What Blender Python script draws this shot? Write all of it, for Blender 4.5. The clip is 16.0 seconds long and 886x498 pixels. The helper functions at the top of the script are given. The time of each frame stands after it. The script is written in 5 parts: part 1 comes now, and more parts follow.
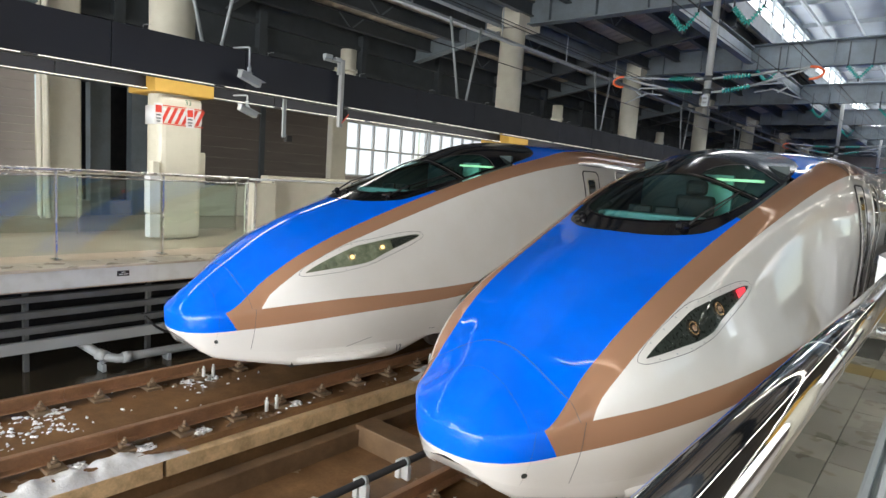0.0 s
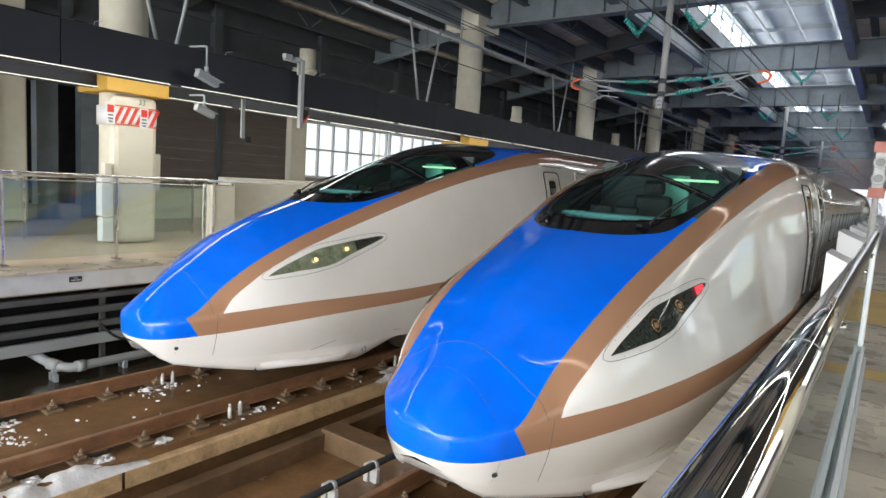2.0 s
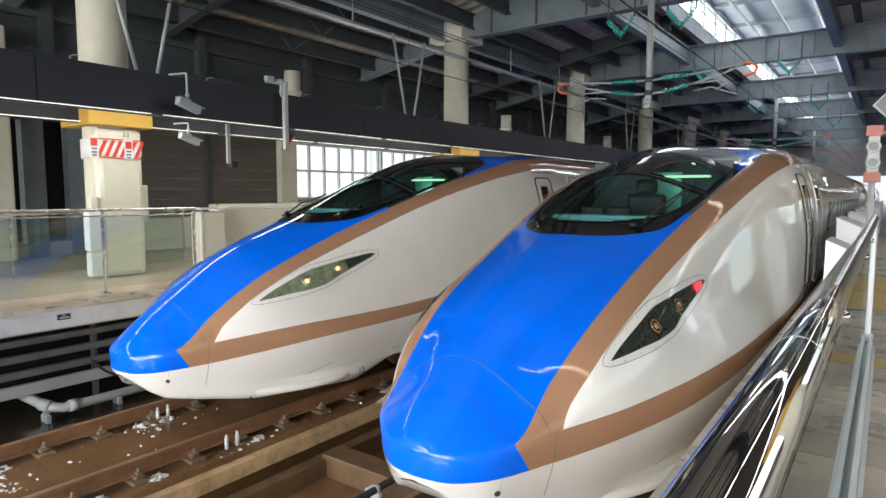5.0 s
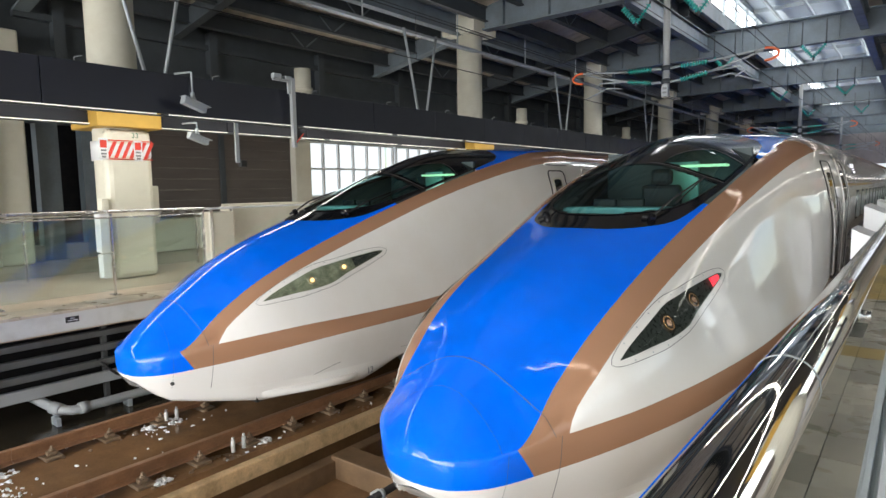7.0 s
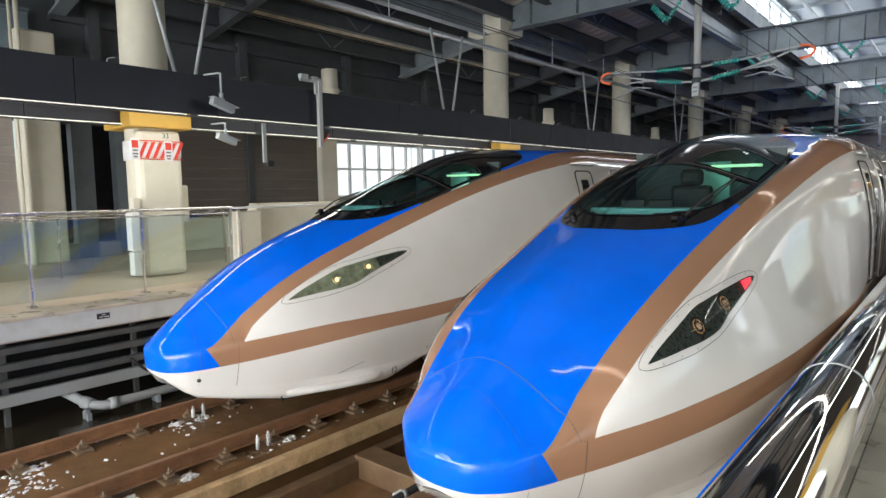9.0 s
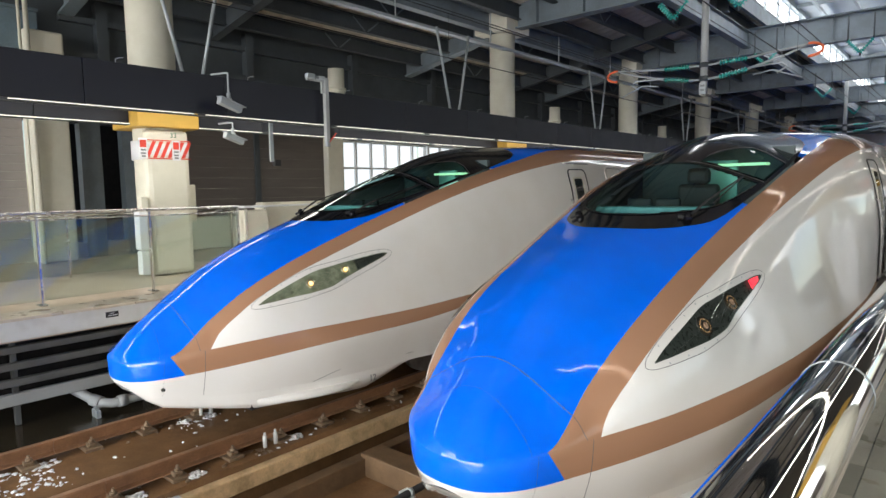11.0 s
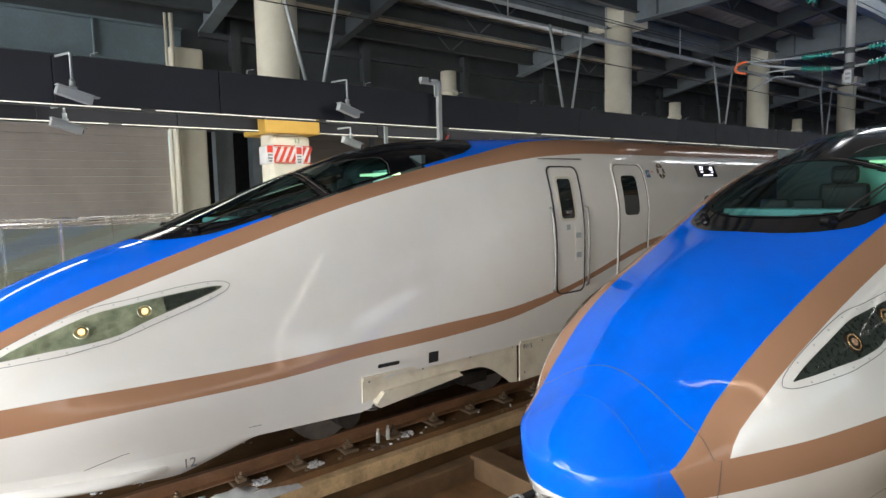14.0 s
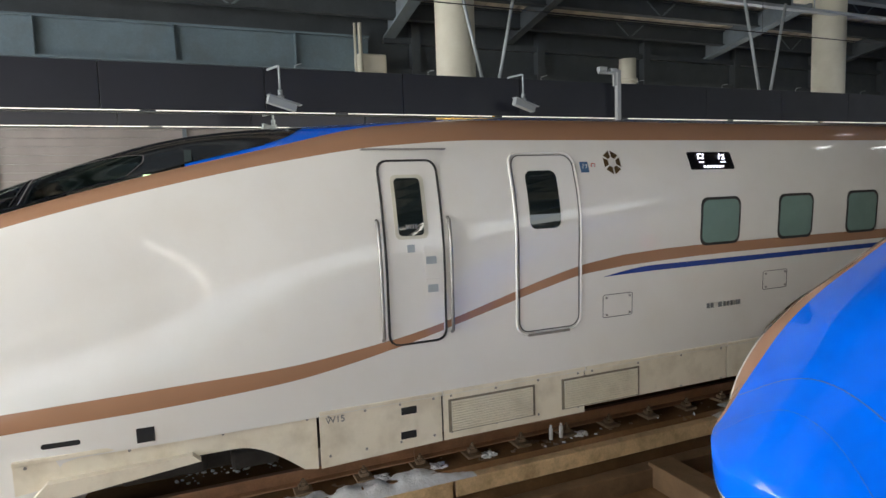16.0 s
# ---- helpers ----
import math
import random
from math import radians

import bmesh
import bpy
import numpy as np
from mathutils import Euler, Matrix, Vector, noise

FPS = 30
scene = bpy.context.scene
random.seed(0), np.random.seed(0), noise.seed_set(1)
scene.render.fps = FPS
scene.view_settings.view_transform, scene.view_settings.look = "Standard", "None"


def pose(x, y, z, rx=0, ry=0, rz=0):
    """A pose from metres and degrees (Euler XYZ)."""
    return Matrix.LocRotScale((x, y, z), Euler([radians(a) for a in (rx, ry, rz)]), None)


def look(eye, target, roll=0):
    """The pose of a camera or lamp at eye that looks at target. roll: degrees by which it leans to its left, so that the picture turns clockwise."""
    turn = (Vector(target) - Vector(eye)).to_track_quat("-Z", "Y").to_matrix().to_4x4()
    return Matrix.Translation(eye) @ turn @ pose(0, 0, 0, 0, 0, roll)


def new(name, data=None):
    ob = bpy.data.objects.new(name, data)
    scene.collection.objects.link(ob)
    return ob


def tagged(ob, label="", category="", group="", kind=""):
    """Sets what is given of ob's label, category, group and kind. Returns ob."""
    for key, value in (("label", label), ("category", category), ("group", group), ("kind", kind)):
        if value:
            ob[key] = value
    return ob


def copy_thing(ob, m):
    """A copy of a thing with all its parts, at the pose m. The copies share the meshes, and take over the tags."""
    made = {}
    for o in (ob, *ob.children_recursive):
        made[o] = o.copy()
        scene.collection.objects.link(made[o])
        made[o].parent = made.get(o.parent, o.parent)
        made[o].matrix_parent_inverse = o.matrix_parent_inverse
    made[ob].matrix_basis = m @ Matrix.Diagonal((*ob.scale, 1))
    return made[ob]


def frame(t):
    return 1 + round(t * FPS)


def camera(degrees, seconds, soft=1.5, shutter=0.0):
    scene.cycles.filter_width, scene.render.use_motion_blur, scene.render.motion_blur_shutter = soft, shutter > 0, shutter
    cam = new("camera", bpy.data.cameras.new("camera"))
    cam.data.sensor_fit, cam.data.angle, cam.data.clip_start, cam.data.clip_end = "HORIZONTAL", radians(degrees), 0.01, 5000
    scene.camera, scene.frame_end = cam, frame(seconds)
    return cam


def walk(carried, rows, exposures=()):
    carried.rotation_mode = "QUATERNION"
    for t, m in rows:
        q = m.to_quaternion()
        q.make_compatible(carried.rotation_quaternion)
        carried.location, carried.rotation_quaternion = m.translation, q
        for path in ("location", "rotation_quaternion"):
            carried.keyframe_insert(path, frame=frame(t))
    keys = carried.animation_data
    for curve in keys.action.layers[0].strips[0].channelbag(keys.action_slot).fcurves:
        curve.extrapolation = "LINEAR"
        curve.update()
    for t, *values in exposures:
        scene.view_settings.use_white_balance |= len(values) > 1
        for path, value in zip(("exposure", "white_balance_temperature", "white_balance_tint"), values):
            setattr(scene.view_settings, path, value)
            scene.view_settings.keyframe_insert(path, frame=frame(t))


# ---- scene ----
cam = camera(72.3, 16.0)
# seconds, eye, pitch, roll, yaw to the left of +y
ROWS = [
    (0, 2.666, -3.574, 2.781, -6.88, 3.96, 39.87),
    (0.5, 2.716, -3.573, 2.792, -6.85, 3.75, 38.17),
    (1, 2.687, -3.613, 2.793, -6.80, 3.75, 37.29),
    (1.5, 2.629, -3.626, 2.781, -6.64, 3.78, 36.53),
    (2, 2.621, -3.619, 2.785, -6.56, 3.79, 36.08),
    (2.5, 2.619, -3.613, 2.781, -6.21, 3.53, 35.68),
    (3, 2.619, -3.608, 2.777, -5.15, 2.90, 35.15),
    (3.5, 2.615, -3.605, 2.771, -4.38, 2.28, 34.83),
    (4, 2.621, -3.599, 2.771, -4.59, 1.39, 35.12),
    (6.5, 2.622, -3.167, 2.742, -5.65, -1.15, 37.39),
    (7, 2.635, -3.176, 2.743, -5.63, -1.01, 38.17),
    (7.5, 2.632, -3.171, 2.743, -5.53, -0.81, 39.06),
    (8, 2.629, -3.156, 2.737, -5.50, -0.76, 39.74),
    (8.5, 2.623, -3.150, 2.736, -5.51, -0.82, 40.25),
    (9, 2.617, -3.139, 2.734, -5.53, -0.86, 40.58),
    (11.5, 2.625, -3.150, 2.736, -5.68, -0.94, 41.65),
    (12, 2.625, -3.146, 2.733, -5.66, -1.05, 42.80),
    (12.5, 2.625, -3.146, 2.732, -5.64, -1.23, 44.90),
    (13, 2.590, -3.150, 2.751, -5.76, -1.19, 47.30),
    (13.5, 2.575, -3.146, 2.748, -5.66, -1.21, 49.53),
    (14, 2.565, -3.141, 2.756, -5.41, -1.26, 51.44),
    (14.5, 2.550, -3.145, 2.758, -5.20, -1.35, 53.73),
    (15, 2.540, -3.176, 2.771, -5.23, -1.36, 57.18),
    (15.5, 2.519, -3.193, 2.773, -5.23, -1.50, 61.05),
    (16, 2.515, -3.198, 2.765, -5.50, -1.96, 67.39),
]


def aim(x, y, z, pitch, roll, yaw):
    p, w = radians(pitch), radians(yaw)
    return look((x, y, z), (x - math.sin(w) * math.cos(p), y + math.cos(w) * math.cos(p), z + math.sin(p)), roll)


walk(cam, [(r[0], aim(*r[1:])) for r in ROWS], exposures=[(0, 0.36), (13, 0.34), (15, 0.18), (16, 0.18)])

# ---- world and light ----
world = bpy.data.worlds.new("world")
scene.world = world
world.use_nodes = True
wn = world.node_tree
sky = wn.nodes.new("ShaderNodeTexSky")
sky.sky_type, sky.sun_disc, sky.sun_elevation, sky.sun_rotation = "NISHITA", False, radians(38), radians(200)
wn.nodes["Background"].inputs["Strength"].default_value = 0.14
wn.links.new(sky.outputs["Color"], wn.nodes["Background"].inputs["Color"])


def lamp(name, kind, energy, m, colour=(1, 1, 1), size=1.0, size_y=None):
    d = bpy.data.lights.new(name, kind)
    d.energy, d.color = energy, colour
    if kind == "AREA":
        d.shape, d.size, d.size_y = "RECTANGLE", size, size_y or size
    ob = new(name, d)
    ob.matrix_world = m
    return ob


sun = lamp("sun", "SUN", 0.9, look((0, 0, 40), (4, 14, 0)), (1, .97, .92))
sun.data.angle = radians(12)
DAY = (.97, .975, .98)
# sky light through the roof monitor's glazing and the open end of the hall
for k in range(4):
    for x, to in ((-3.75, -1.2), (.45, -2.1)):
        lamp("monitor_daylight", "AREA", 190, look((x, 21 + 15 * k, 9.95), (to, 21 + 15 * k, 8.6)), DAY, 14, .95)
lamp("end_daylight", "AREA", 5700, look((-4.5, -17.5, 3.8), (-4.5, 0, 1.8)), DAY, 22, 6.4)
# fill lamp added in the assumed opening of the unseen east wall
lamp("side_fill", "AREA", 500, look((11.2, 3, 4.6), (0, 3, 3.0)), DAY, 34, 3.4)
# lamps added under the far canopy to brighten its platform
for k in range(6):
    lamp("platform_fill", "AREA", 55, look((-7.65, -10 + 5.2 * k, 4.40), (-7.65, -10 + 5.2 * k, 0)), (1, .96, .88), .5, 4.6)
# lamps added along the near light strips, to lighten the floor and streak the paint
for k in range(7):
    lamp("near_strip_fill", "AREA", 7, look((3.28, -10 + 5.2 * k, 3.95), (2.9, -10 + 5.2 * k, 0)), (1, .95, .85), .04, 4.6)
lamp("window_daylight", "AREA", 120, look((-13.0, 13, 3.5), (0, 13, 3.2)), DAY, 5.4, 1.7)

# ---- materials ----


def material(name, colour, rough=.5, metal=0.0, vary=.12, scale=3.0, grain=0.0, grain_scale=60.0, bump=0.0, coat=0.0, dirt=None, dirt_amount=0.0, dirt_scale=1.5, stretch=(1, 1, 1), emit=0.0, emit_colour=None, rough_vary=.08):
    m = bpy.data.materials.new(name)
    m.use_nodes = True
    t = m.node_tree
    b = t.nodes["Principled BSDF"]
    b.inputs["Metallic"].default_value, b.inputs["Coat Weight"].default_value, b.inputs["Coat Roughness"].default_value = metal, coat, .03
    co = t.nodes.new("ShaderNodeTexCoord")
    mp = t.nodes.new("ShaderNodeMapping")
    mp.inputs["Scale"].default_value = stretch
    t.links.new(co.outputs["Object"], mp.inputs["Vector"])

    def tex(sc, detail=6):
        n = t.nodes.new("ShaderNodeTexNoise")
        n.inputs["Scale"].default_value, n.inputs["Detail"].default_value, n.inputs["Roughness"].default_value = sc, detail, .6
        t.links.new(mp.outputs["Vector"], n.inputs["Vector"])
        return n.outputs["Fac"]

    def ranged(fac, lo, hi, a=.3, c=.7):
        n = t.nodes.new("ShaderNodeMapRange")
        n.inputs["From Min"].default_value, n.inputs["From Max"].default_value = a, c
        n.inputs["To Min"].default_value, n.inputs["To Max"].default_value = lo, hi
        t.links.new(fac, n.inputs["Value"])
        return n.outputs["Result"]

    def mix(fac, a, c, how="MIX"):
        n = t.nodes.new("ShaderNodeMix")
        n.data_type, n.blend_type = "RGBA", how
        for key, v in (("Factor", fac), ("A", a), ("B", c)):
            sock = [i for i in n.inputs if i.name == key and i.type == ("VALUE" if key == "Factor" else "RGBA")][0]
            if hasattr(v, "is_linked"):
                t.links.new(v, sock)
            else:
                sock.default_value = v
        return [o for o in n.outputs if o.type == "RGBA"][0]

    c4 = (*colour, 1)
    dark = tuple(v * (1 - vary) for v in colour) + (1,)
    lite = tuple(min(1, v * (1 + vary)) for v in colour) + (1,)
    big = tex(scale)
    out = mix(ranged(big, 0, 1), dark, lite)
    if grain:
        fine = tex(grain_scale, 3)
        out = mix(ranged(fine, 0, grain), out, tuple(v * .45 for v in colour) + (1,))
    if dirt:
        spots = tex(dirt_scale, 9)
        out = mix(ranged(spots, 0, dirt_amount, .45, .72), out, (*dirt, 1))
    t.links.new(out, b.inputs["Base Color"])
    t.links.new(ranged(tex(scale * 2.3), max(rough - rough_vary, .02), rough + rough_vary), b.inputs["Roughness"])
    if bump:
        bn = t.nodes.new("ShaderNodeBump")
        bn.inputs["Strength"].default_value, bn.inputs["Distance"].default_value = bump, .01
        t.links.new(tex(grain_scale, 5), bn.inputs["Height"])
        t.links.new(bn.outputs["Normal"], b.inputs["Normal"])
    if emit:
        b.inputs["Emission Strength"].default_value = emit
        b.inputs["Emission Color"].default_value = (*(emit_colour or colour), 1)
    return m


def glass(name, tint, clear=.85, rough=.0, gloss=.95):
    """A pane: tinted see-through mixed with a mirror gloss by Fresnel."""
    m = bpy.data.materials.new(name)
    m.use_nodes = True
    t = m.node_tree
    t.nodes.remove(t.nodes["Principled BSDF"])
    tr, gl, mx, fr = (t.nodes.new(n) for n in ("ShaderNodeBsdfTransparent", "ShaderNodeBsdfGlossy", "ShaderNodeMixShader", "ShaderNodeFresnel"))
    tr.inputs["Color"].default_value = (*[c * clear for c in tint], 1)
    gl.inputs["Roughness"].default_value = rough
    gl.inputs["Color"].default_value = (gloss * .95, gloss, gloss, 1)
    fr.inputs["IOR"].default_value = 1.5
    t.links.new(fr.outputs["Fac"], mx.inputs["Fac"])
    t.links.new(tr.outputs["BSDF"], mx.inputs[1])
    t.links.new(gl.outputs["BSDF"], mx.inputs[2])
    t.links.new(mx.outputs["Shader"], t.nodes["Material Output"].inputs["Surface"])
    return m


BLUE = material("blue_paint", (.0, .145, .88), .035, 0, .04, 1.2, rough_vary=.012, dirt=(.03, .12, .6), dirt_amount=.12, dirt_scale=4)
BLUE.node_tree.nodes["Principled BSDF"].inputs["Specular IOR Level"].default_value = .32
COPPER = material("copper_paint", (.41, .225, .135), .10, .10, .03, .8, rough_vary=.01)
WHITE = material("white_paint", (.80, .785, .75), .09, 0, .02, .8, coat=.4, rough_vary=.025, dirt=(.62, .54, .42), dirt_amount=.12, dirt_scale=2.2)
SKIRT_WHITE = material("soiled_white_paint", (.80, .735, .60), .35, 0, .05, 1.6, dirt=(.42, .34, .22), dirt_amount=.4, dirt_scale=4)
# darker skirt tone: paints in the shade between louvre slats
LOUVRE_BACK = material("shaded_louvre_back", (.20, .175, .13), .6, 0, .3, 6)
DEEP_BLUE = material("navy_stripe_paint", (.01, .045, .28), .2, 0, .05, 1.5, coat=.4)
BLACK_GLOSS = material("black_gloss", (.006, .006, .008), .10, 0, .2, 3, coat=.1, rough_vary=.03)
BLACK = material("black_rubber", (.012, .012, .013), .55, 0, .25, 6)
UNDER = material("underframe_dark", (.022, .020, .018), .7, 0, .4, 5, grain=.3, grain_scale=50, dirt=(.08, .055, .035), dirt_amount=.5)
GREY_METAL = material("grey_cast_metal", (.30, .29, .28), .45, .7, .2, 6)
SEAM = material("seam_shadow", (.10, .10, .10), .6, 0, .1, 6)
TEAL = material("cab_panel_teal", (.36, .72, .71), .5, 0, .1, 4)
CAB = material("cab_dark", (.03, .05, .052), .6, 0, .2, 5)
SCREEN_GLASS = glass("tinted_windscreen", (.40, .70, .68), .62, gloss=.62)
LENS = glass("lamp_cover_clear", (.85, .93, .88), .95)
PANE_DARK = material("dark_window_glass", (.012, .018, .018), .05, 0, .2, 2, coat=.8, rough_vary=.02)
PANE_GREEN = material("green_frosted_window", (.16, .26, .235), .14, 0, .06, 3, coat=.6)
# tone and dirt noise here paint the swirling reflections of the bowl
REFLECTOR = material("lamp_reflector", (.68, .72, .50), .2, .65, .55, 5.5, dirt=(.10, .11, .08), dirt_amount=.6, dirt_scale=6)
LAMP_DARK = material("lamp_housing_dark", (.05, .055, .05), .3, .2, .3, 14)
BULB_WARM = material("lit_headlamp", (1, .75, .4), .3, emit=1.7, emit_colour=(1, .55, .20))
BULB_COLD = material("unlit_headlamp", (.62, .40, .26), .25, .6, .3, 30)
TAIL_RED = material("lit_tail_lamp", (.9, .05, .08), .3, emit=1.1, emit_colour=(1, .05, .08))
CAB_GLOW = material("cab_ceiling_lamp", (.3, .9, .55), .4, emit=1.8, emit_colour=(.75, 1, .55))
LED_WHITE = material("sign_lit_white", (.9, .9, 1), .4, emit=2.2, emit_colour=(.85, .88, 1))
CUP = material("dark_lamp_cup", (.10, .085, .075), .18, .5, .3, 12)
BRASS = material("warm_lamp_ring", (.62, .40, .20), .15, .9, .2, 20)
GOLD = material("emblem_bronze", (.12, .075, .03), .35, .5, .1, 9)
INK = material("grey_lettering", (.16, .17, .18), .5, 0, .1, 9)
INK_BLUE = material("blue_lettering", (.05, .12, .25), .5, 0, .1, 9)
RED = material("red_print", (.62, .05, .03), .5, 0, .1, 9)
STEEL = material("painted_steel_bluegrey", (.15, .185, .21), .5, 0, .16, .9, grain=.2, grain_scale=25, dirt=(.07, .065, .06), dirt_amount=.35, dirt_scale=2)
STEEL_WALL = material("painted_steel_wall_girder", (.13, .185, .22), .5, 0, .16, .9, grain=.2, grain_scale=25, dirt=(.09, .085, .08), dirt_amount=.35, dirt_scale=2)
STEEL_DARK = material("dark_steel", (.050, .060, .068), .55, 0, .2, 1.1, grain=.2, grain_scale=25)
STEEL_PALE = material("pale_steel", (.36, .40, .42), .45, .15, .12, 1.3, dirt=(.2, .19, .17), dirt_amount=.3)
DECK = material("roof_deck_metal", (.56, .51, .42), .55, .1, .14, .7, dirt=(.12, .10, .07), dirt_amount=.4)
DECK_PALE = material("monitor_panels", (.45, .50, .53), .5, 0, .08, .6)
CREAM = material("cream_paint", (.62, .60, .50), .5, 0, .06, .8, dirt=(.42, .38, .28), dirt_amount=.22, dirt_scale=3)
YELLOW = material("yellow_padding", (.58, .36, .07), .6, 0, .08, 2, dirt=(.35, .22, .05), dirt_amount=.2)
FASCIA = material("black_canopy_panel", (.012, .014, .023), .42, .15, .12, .8, rough_vary=.06)
SOFFIT = material("dark_soffit", (.03, .03, .032), .6, 0, .1, 1)
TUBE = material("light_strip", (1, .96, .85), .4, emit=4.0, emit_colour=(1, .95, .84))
STONE = material("platform_paving", (.56, .49, .39), .30, 0, .12, 1.4, grain=.25, grain_scale=90, bump=.15, dirt=(.24, .21, .17), dirt_amount=.5, dirt_scale=3)
STONE_FLOOR = material("platform_stone_floor", (.58, .48, .365), .36, 0, .14, 1.1, grain=.25, grain_scale=90, bump=.1, dirt=(.30, .25, .19), dirt_amount=.4, dirt_scale=2)
STONE_WET = material("wet_dark_paving", (.09, .08, .065), .12, 0, .2, 2, grain=.2, grain_scale=60)
TACTILE = material("yellow_tactile_tile", (.56, .38, .12), .5, 0, .1, 2, dirt=(.35, .25, .1), dirt_amount=.4)
EDGE_WHITE = material("platform_edge_white", (.62, .63, .62), .5, 0, .06, 1.2, dirt=(.38, .36, .32), dirt_amount=.35, dirt_scale=4)
BED = material("wet_brown_track_slab", (.24, .135, .065), .17, 0, .35, 1.1, grain=.3, grain_scale=30, bump=.10, dirt=(.09, .06, .037), dirt_amount=.6, dirt_scale=1.3, rough_vary=.12)
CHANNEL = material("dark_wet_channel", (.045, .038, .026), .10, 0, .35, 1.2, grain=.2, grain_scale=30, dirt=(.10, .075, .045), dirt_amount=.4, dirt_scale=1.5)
BEAM = material("wet_soiled_concrete", (.20, .125, .068), .45, 0, .25, 2.2, grain=.3, grain_scale=40, bump=.3, dirt=(.09, .055, .03), dirt_amount=.6, dirt_scale=3)
CONCRETE = material("rust_stained_concrete", (.78, .56, .31), .42, 0, .22, 1.4, grain=.3, grain_scale=40, bump=.3, dirt=(.22, .125, .055), dirt_amount=.7, dirt_scale=4.5)
RAIL = material("rusty_rail", (.34, .18, .095), .36, .2, .25, 4, grain=.3, grain_scale=40, bump=.3)
CLIP = material("fastening_metal", (.27, .19, .12), .45, .3, .3, 12, grain=.3)
SNOW = material("dirty_snow", (.82, .83, .84), .8, 0, .1, 6, bump=.8, grain_scale=45, dirt=(.45, .40, .33), dirt_amount=.35, dirt_scale=8)
PIPE = material("grey_pipe", (.36, .38, .385), .42, 0, .1, 3, dirt=(.2, .19, .17), dirt_amount=.4)
CHROME = material("polished_stainless", (.80, .80, .80), .045, 1.0, .04, 3, rough_vary=.02)
CHROME_DULL = material("brushed_stainless", (.62, .62, .60), .24, 1.0, .06, 4)
BARRIER_WHITE = material("barrier_white", (.66, .68, .70), .35, 0, .05, 1.5, dirt=(.45, .45, .43), dirt_amount=.2)
CLEAR = glass("clear_balustrade_glass", (.90, .95, .93), .97)
SHUTTER = material("brown_grey_shutter", (.105, .088, .078), .5, .1, .12, .8, stretch=(1, 1, 6))
SHEET = material("grey_sheet_wall", (.33, .30, .285), .5, .1, .1, .9, dirt=(.2, .18, .16), dirt_amount=.3)
# near-black that puts the darkness of unlit places into the colour
SHADE_BLACK = material("painted_shade", (.012, .012, .014), .8, 0, .2, 2)
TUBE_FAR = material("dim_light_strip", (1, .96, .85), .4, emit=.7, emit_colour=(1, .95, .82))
EAVE = material("eave_daylight", (.8, .85, .88), .4, emit=.35, emit_colour=(.93, .97, 1))
# weak glow that stands for daylight past the far end
END_GLOW = material("daylight_backdrop_glow", (.8, .85, .9), .5, emit=.30, emit_colour=(.93, .96, 1))
WINDOW_DAY = material("window_daylight_view", (.7, .78, .82), .4, 0, .25, .5, emit=.75, emit_colour=(.90, .96, 1))
SKYPANE = material("bright_window_daylight", (.9, .95, 1), .3, emit=2.4, emit_colour=(.93, .97, 1))
TEAL_INS = material("teal_porcelain", (.04, .36, .31), .22, 0, .1, 8, coat=.5)
ORANGE = material("orange_hoop", (.85, .17, .06), .4, 0, .1, 8)
WIRE = material("wire_dark", (.03, .03, .032), .5, .4, .1, 8)
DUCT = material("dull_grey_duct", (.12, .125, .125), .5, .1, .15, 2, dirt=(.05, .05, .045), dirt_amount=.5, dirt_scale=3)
PINK = material("faded_red_signal", (.55, .20, .16), .5, 0, .1, 5)



def vary_pieces(m, low, high):
    """Lets each piece that wears the material be a little lighter or darker than its neighbours."""
    t = m.node_tree
    b = t.nodes["Principled BSDF"]
    src = b.inputs["Base Color"].links[0].from_socket
    info = t.nodes.new("ShaderNodeObjectInfo")
    rng = t.nodes.new("ShaderNodeMapRange")
    rng.inputs["To Min"].default_value, rng.inputs["To Max"].default_value = low, high
    t.links.new(info.outputs["Random"], rng.inputs["Value"])
    scale = t.nodes.new("ShaderNodeVectorMath")
    scale.operation = "SCALE"
    t.links.new(src, scale.inputs[0])
    t.links.new(rng.outputs["Result"], scale.inputs["Scale"])
    t.links.new(scale.outputs["Vector"], b.inputs["Base Color"])


vary_pieces(STONE, .72, 1.22)
vary_pieces(TACTILE, .85, 1.12)
vary_pieces(CONCRETE, .75, 1.15)
# ---- mesh helpers ----


def cube(bm, x0, x1, y0, y1, z0, z1, bevel=0.0, mat=0):
    v = [bm.verts.new(p) for p in ((x0, y0, z0), (x1, y0, z0), (x1, y1, z0), (x0, y1, z0), (x0, y0, z1), (x1, y0, z1), (x1, y1, z1), (x0, y1, z1))]
    fs = [bm.faces.new([v[i] for i in f]) for f in ((3, 2, 1, 0), (4, 5, 6, 7), (0, 1, 5, 4), (1, 2, 6, 5), (2, 3, 7, 6), (3, 0, 4, 7))]
    for f in fs:
        f.material_index = mat
    if bevel:
        es = list({e for f in fs for e in f.edges})
        bmesh.ops.bevel(bm, geom=es, offset=bevel, segments=2, affect="EDGES", profile=.5)


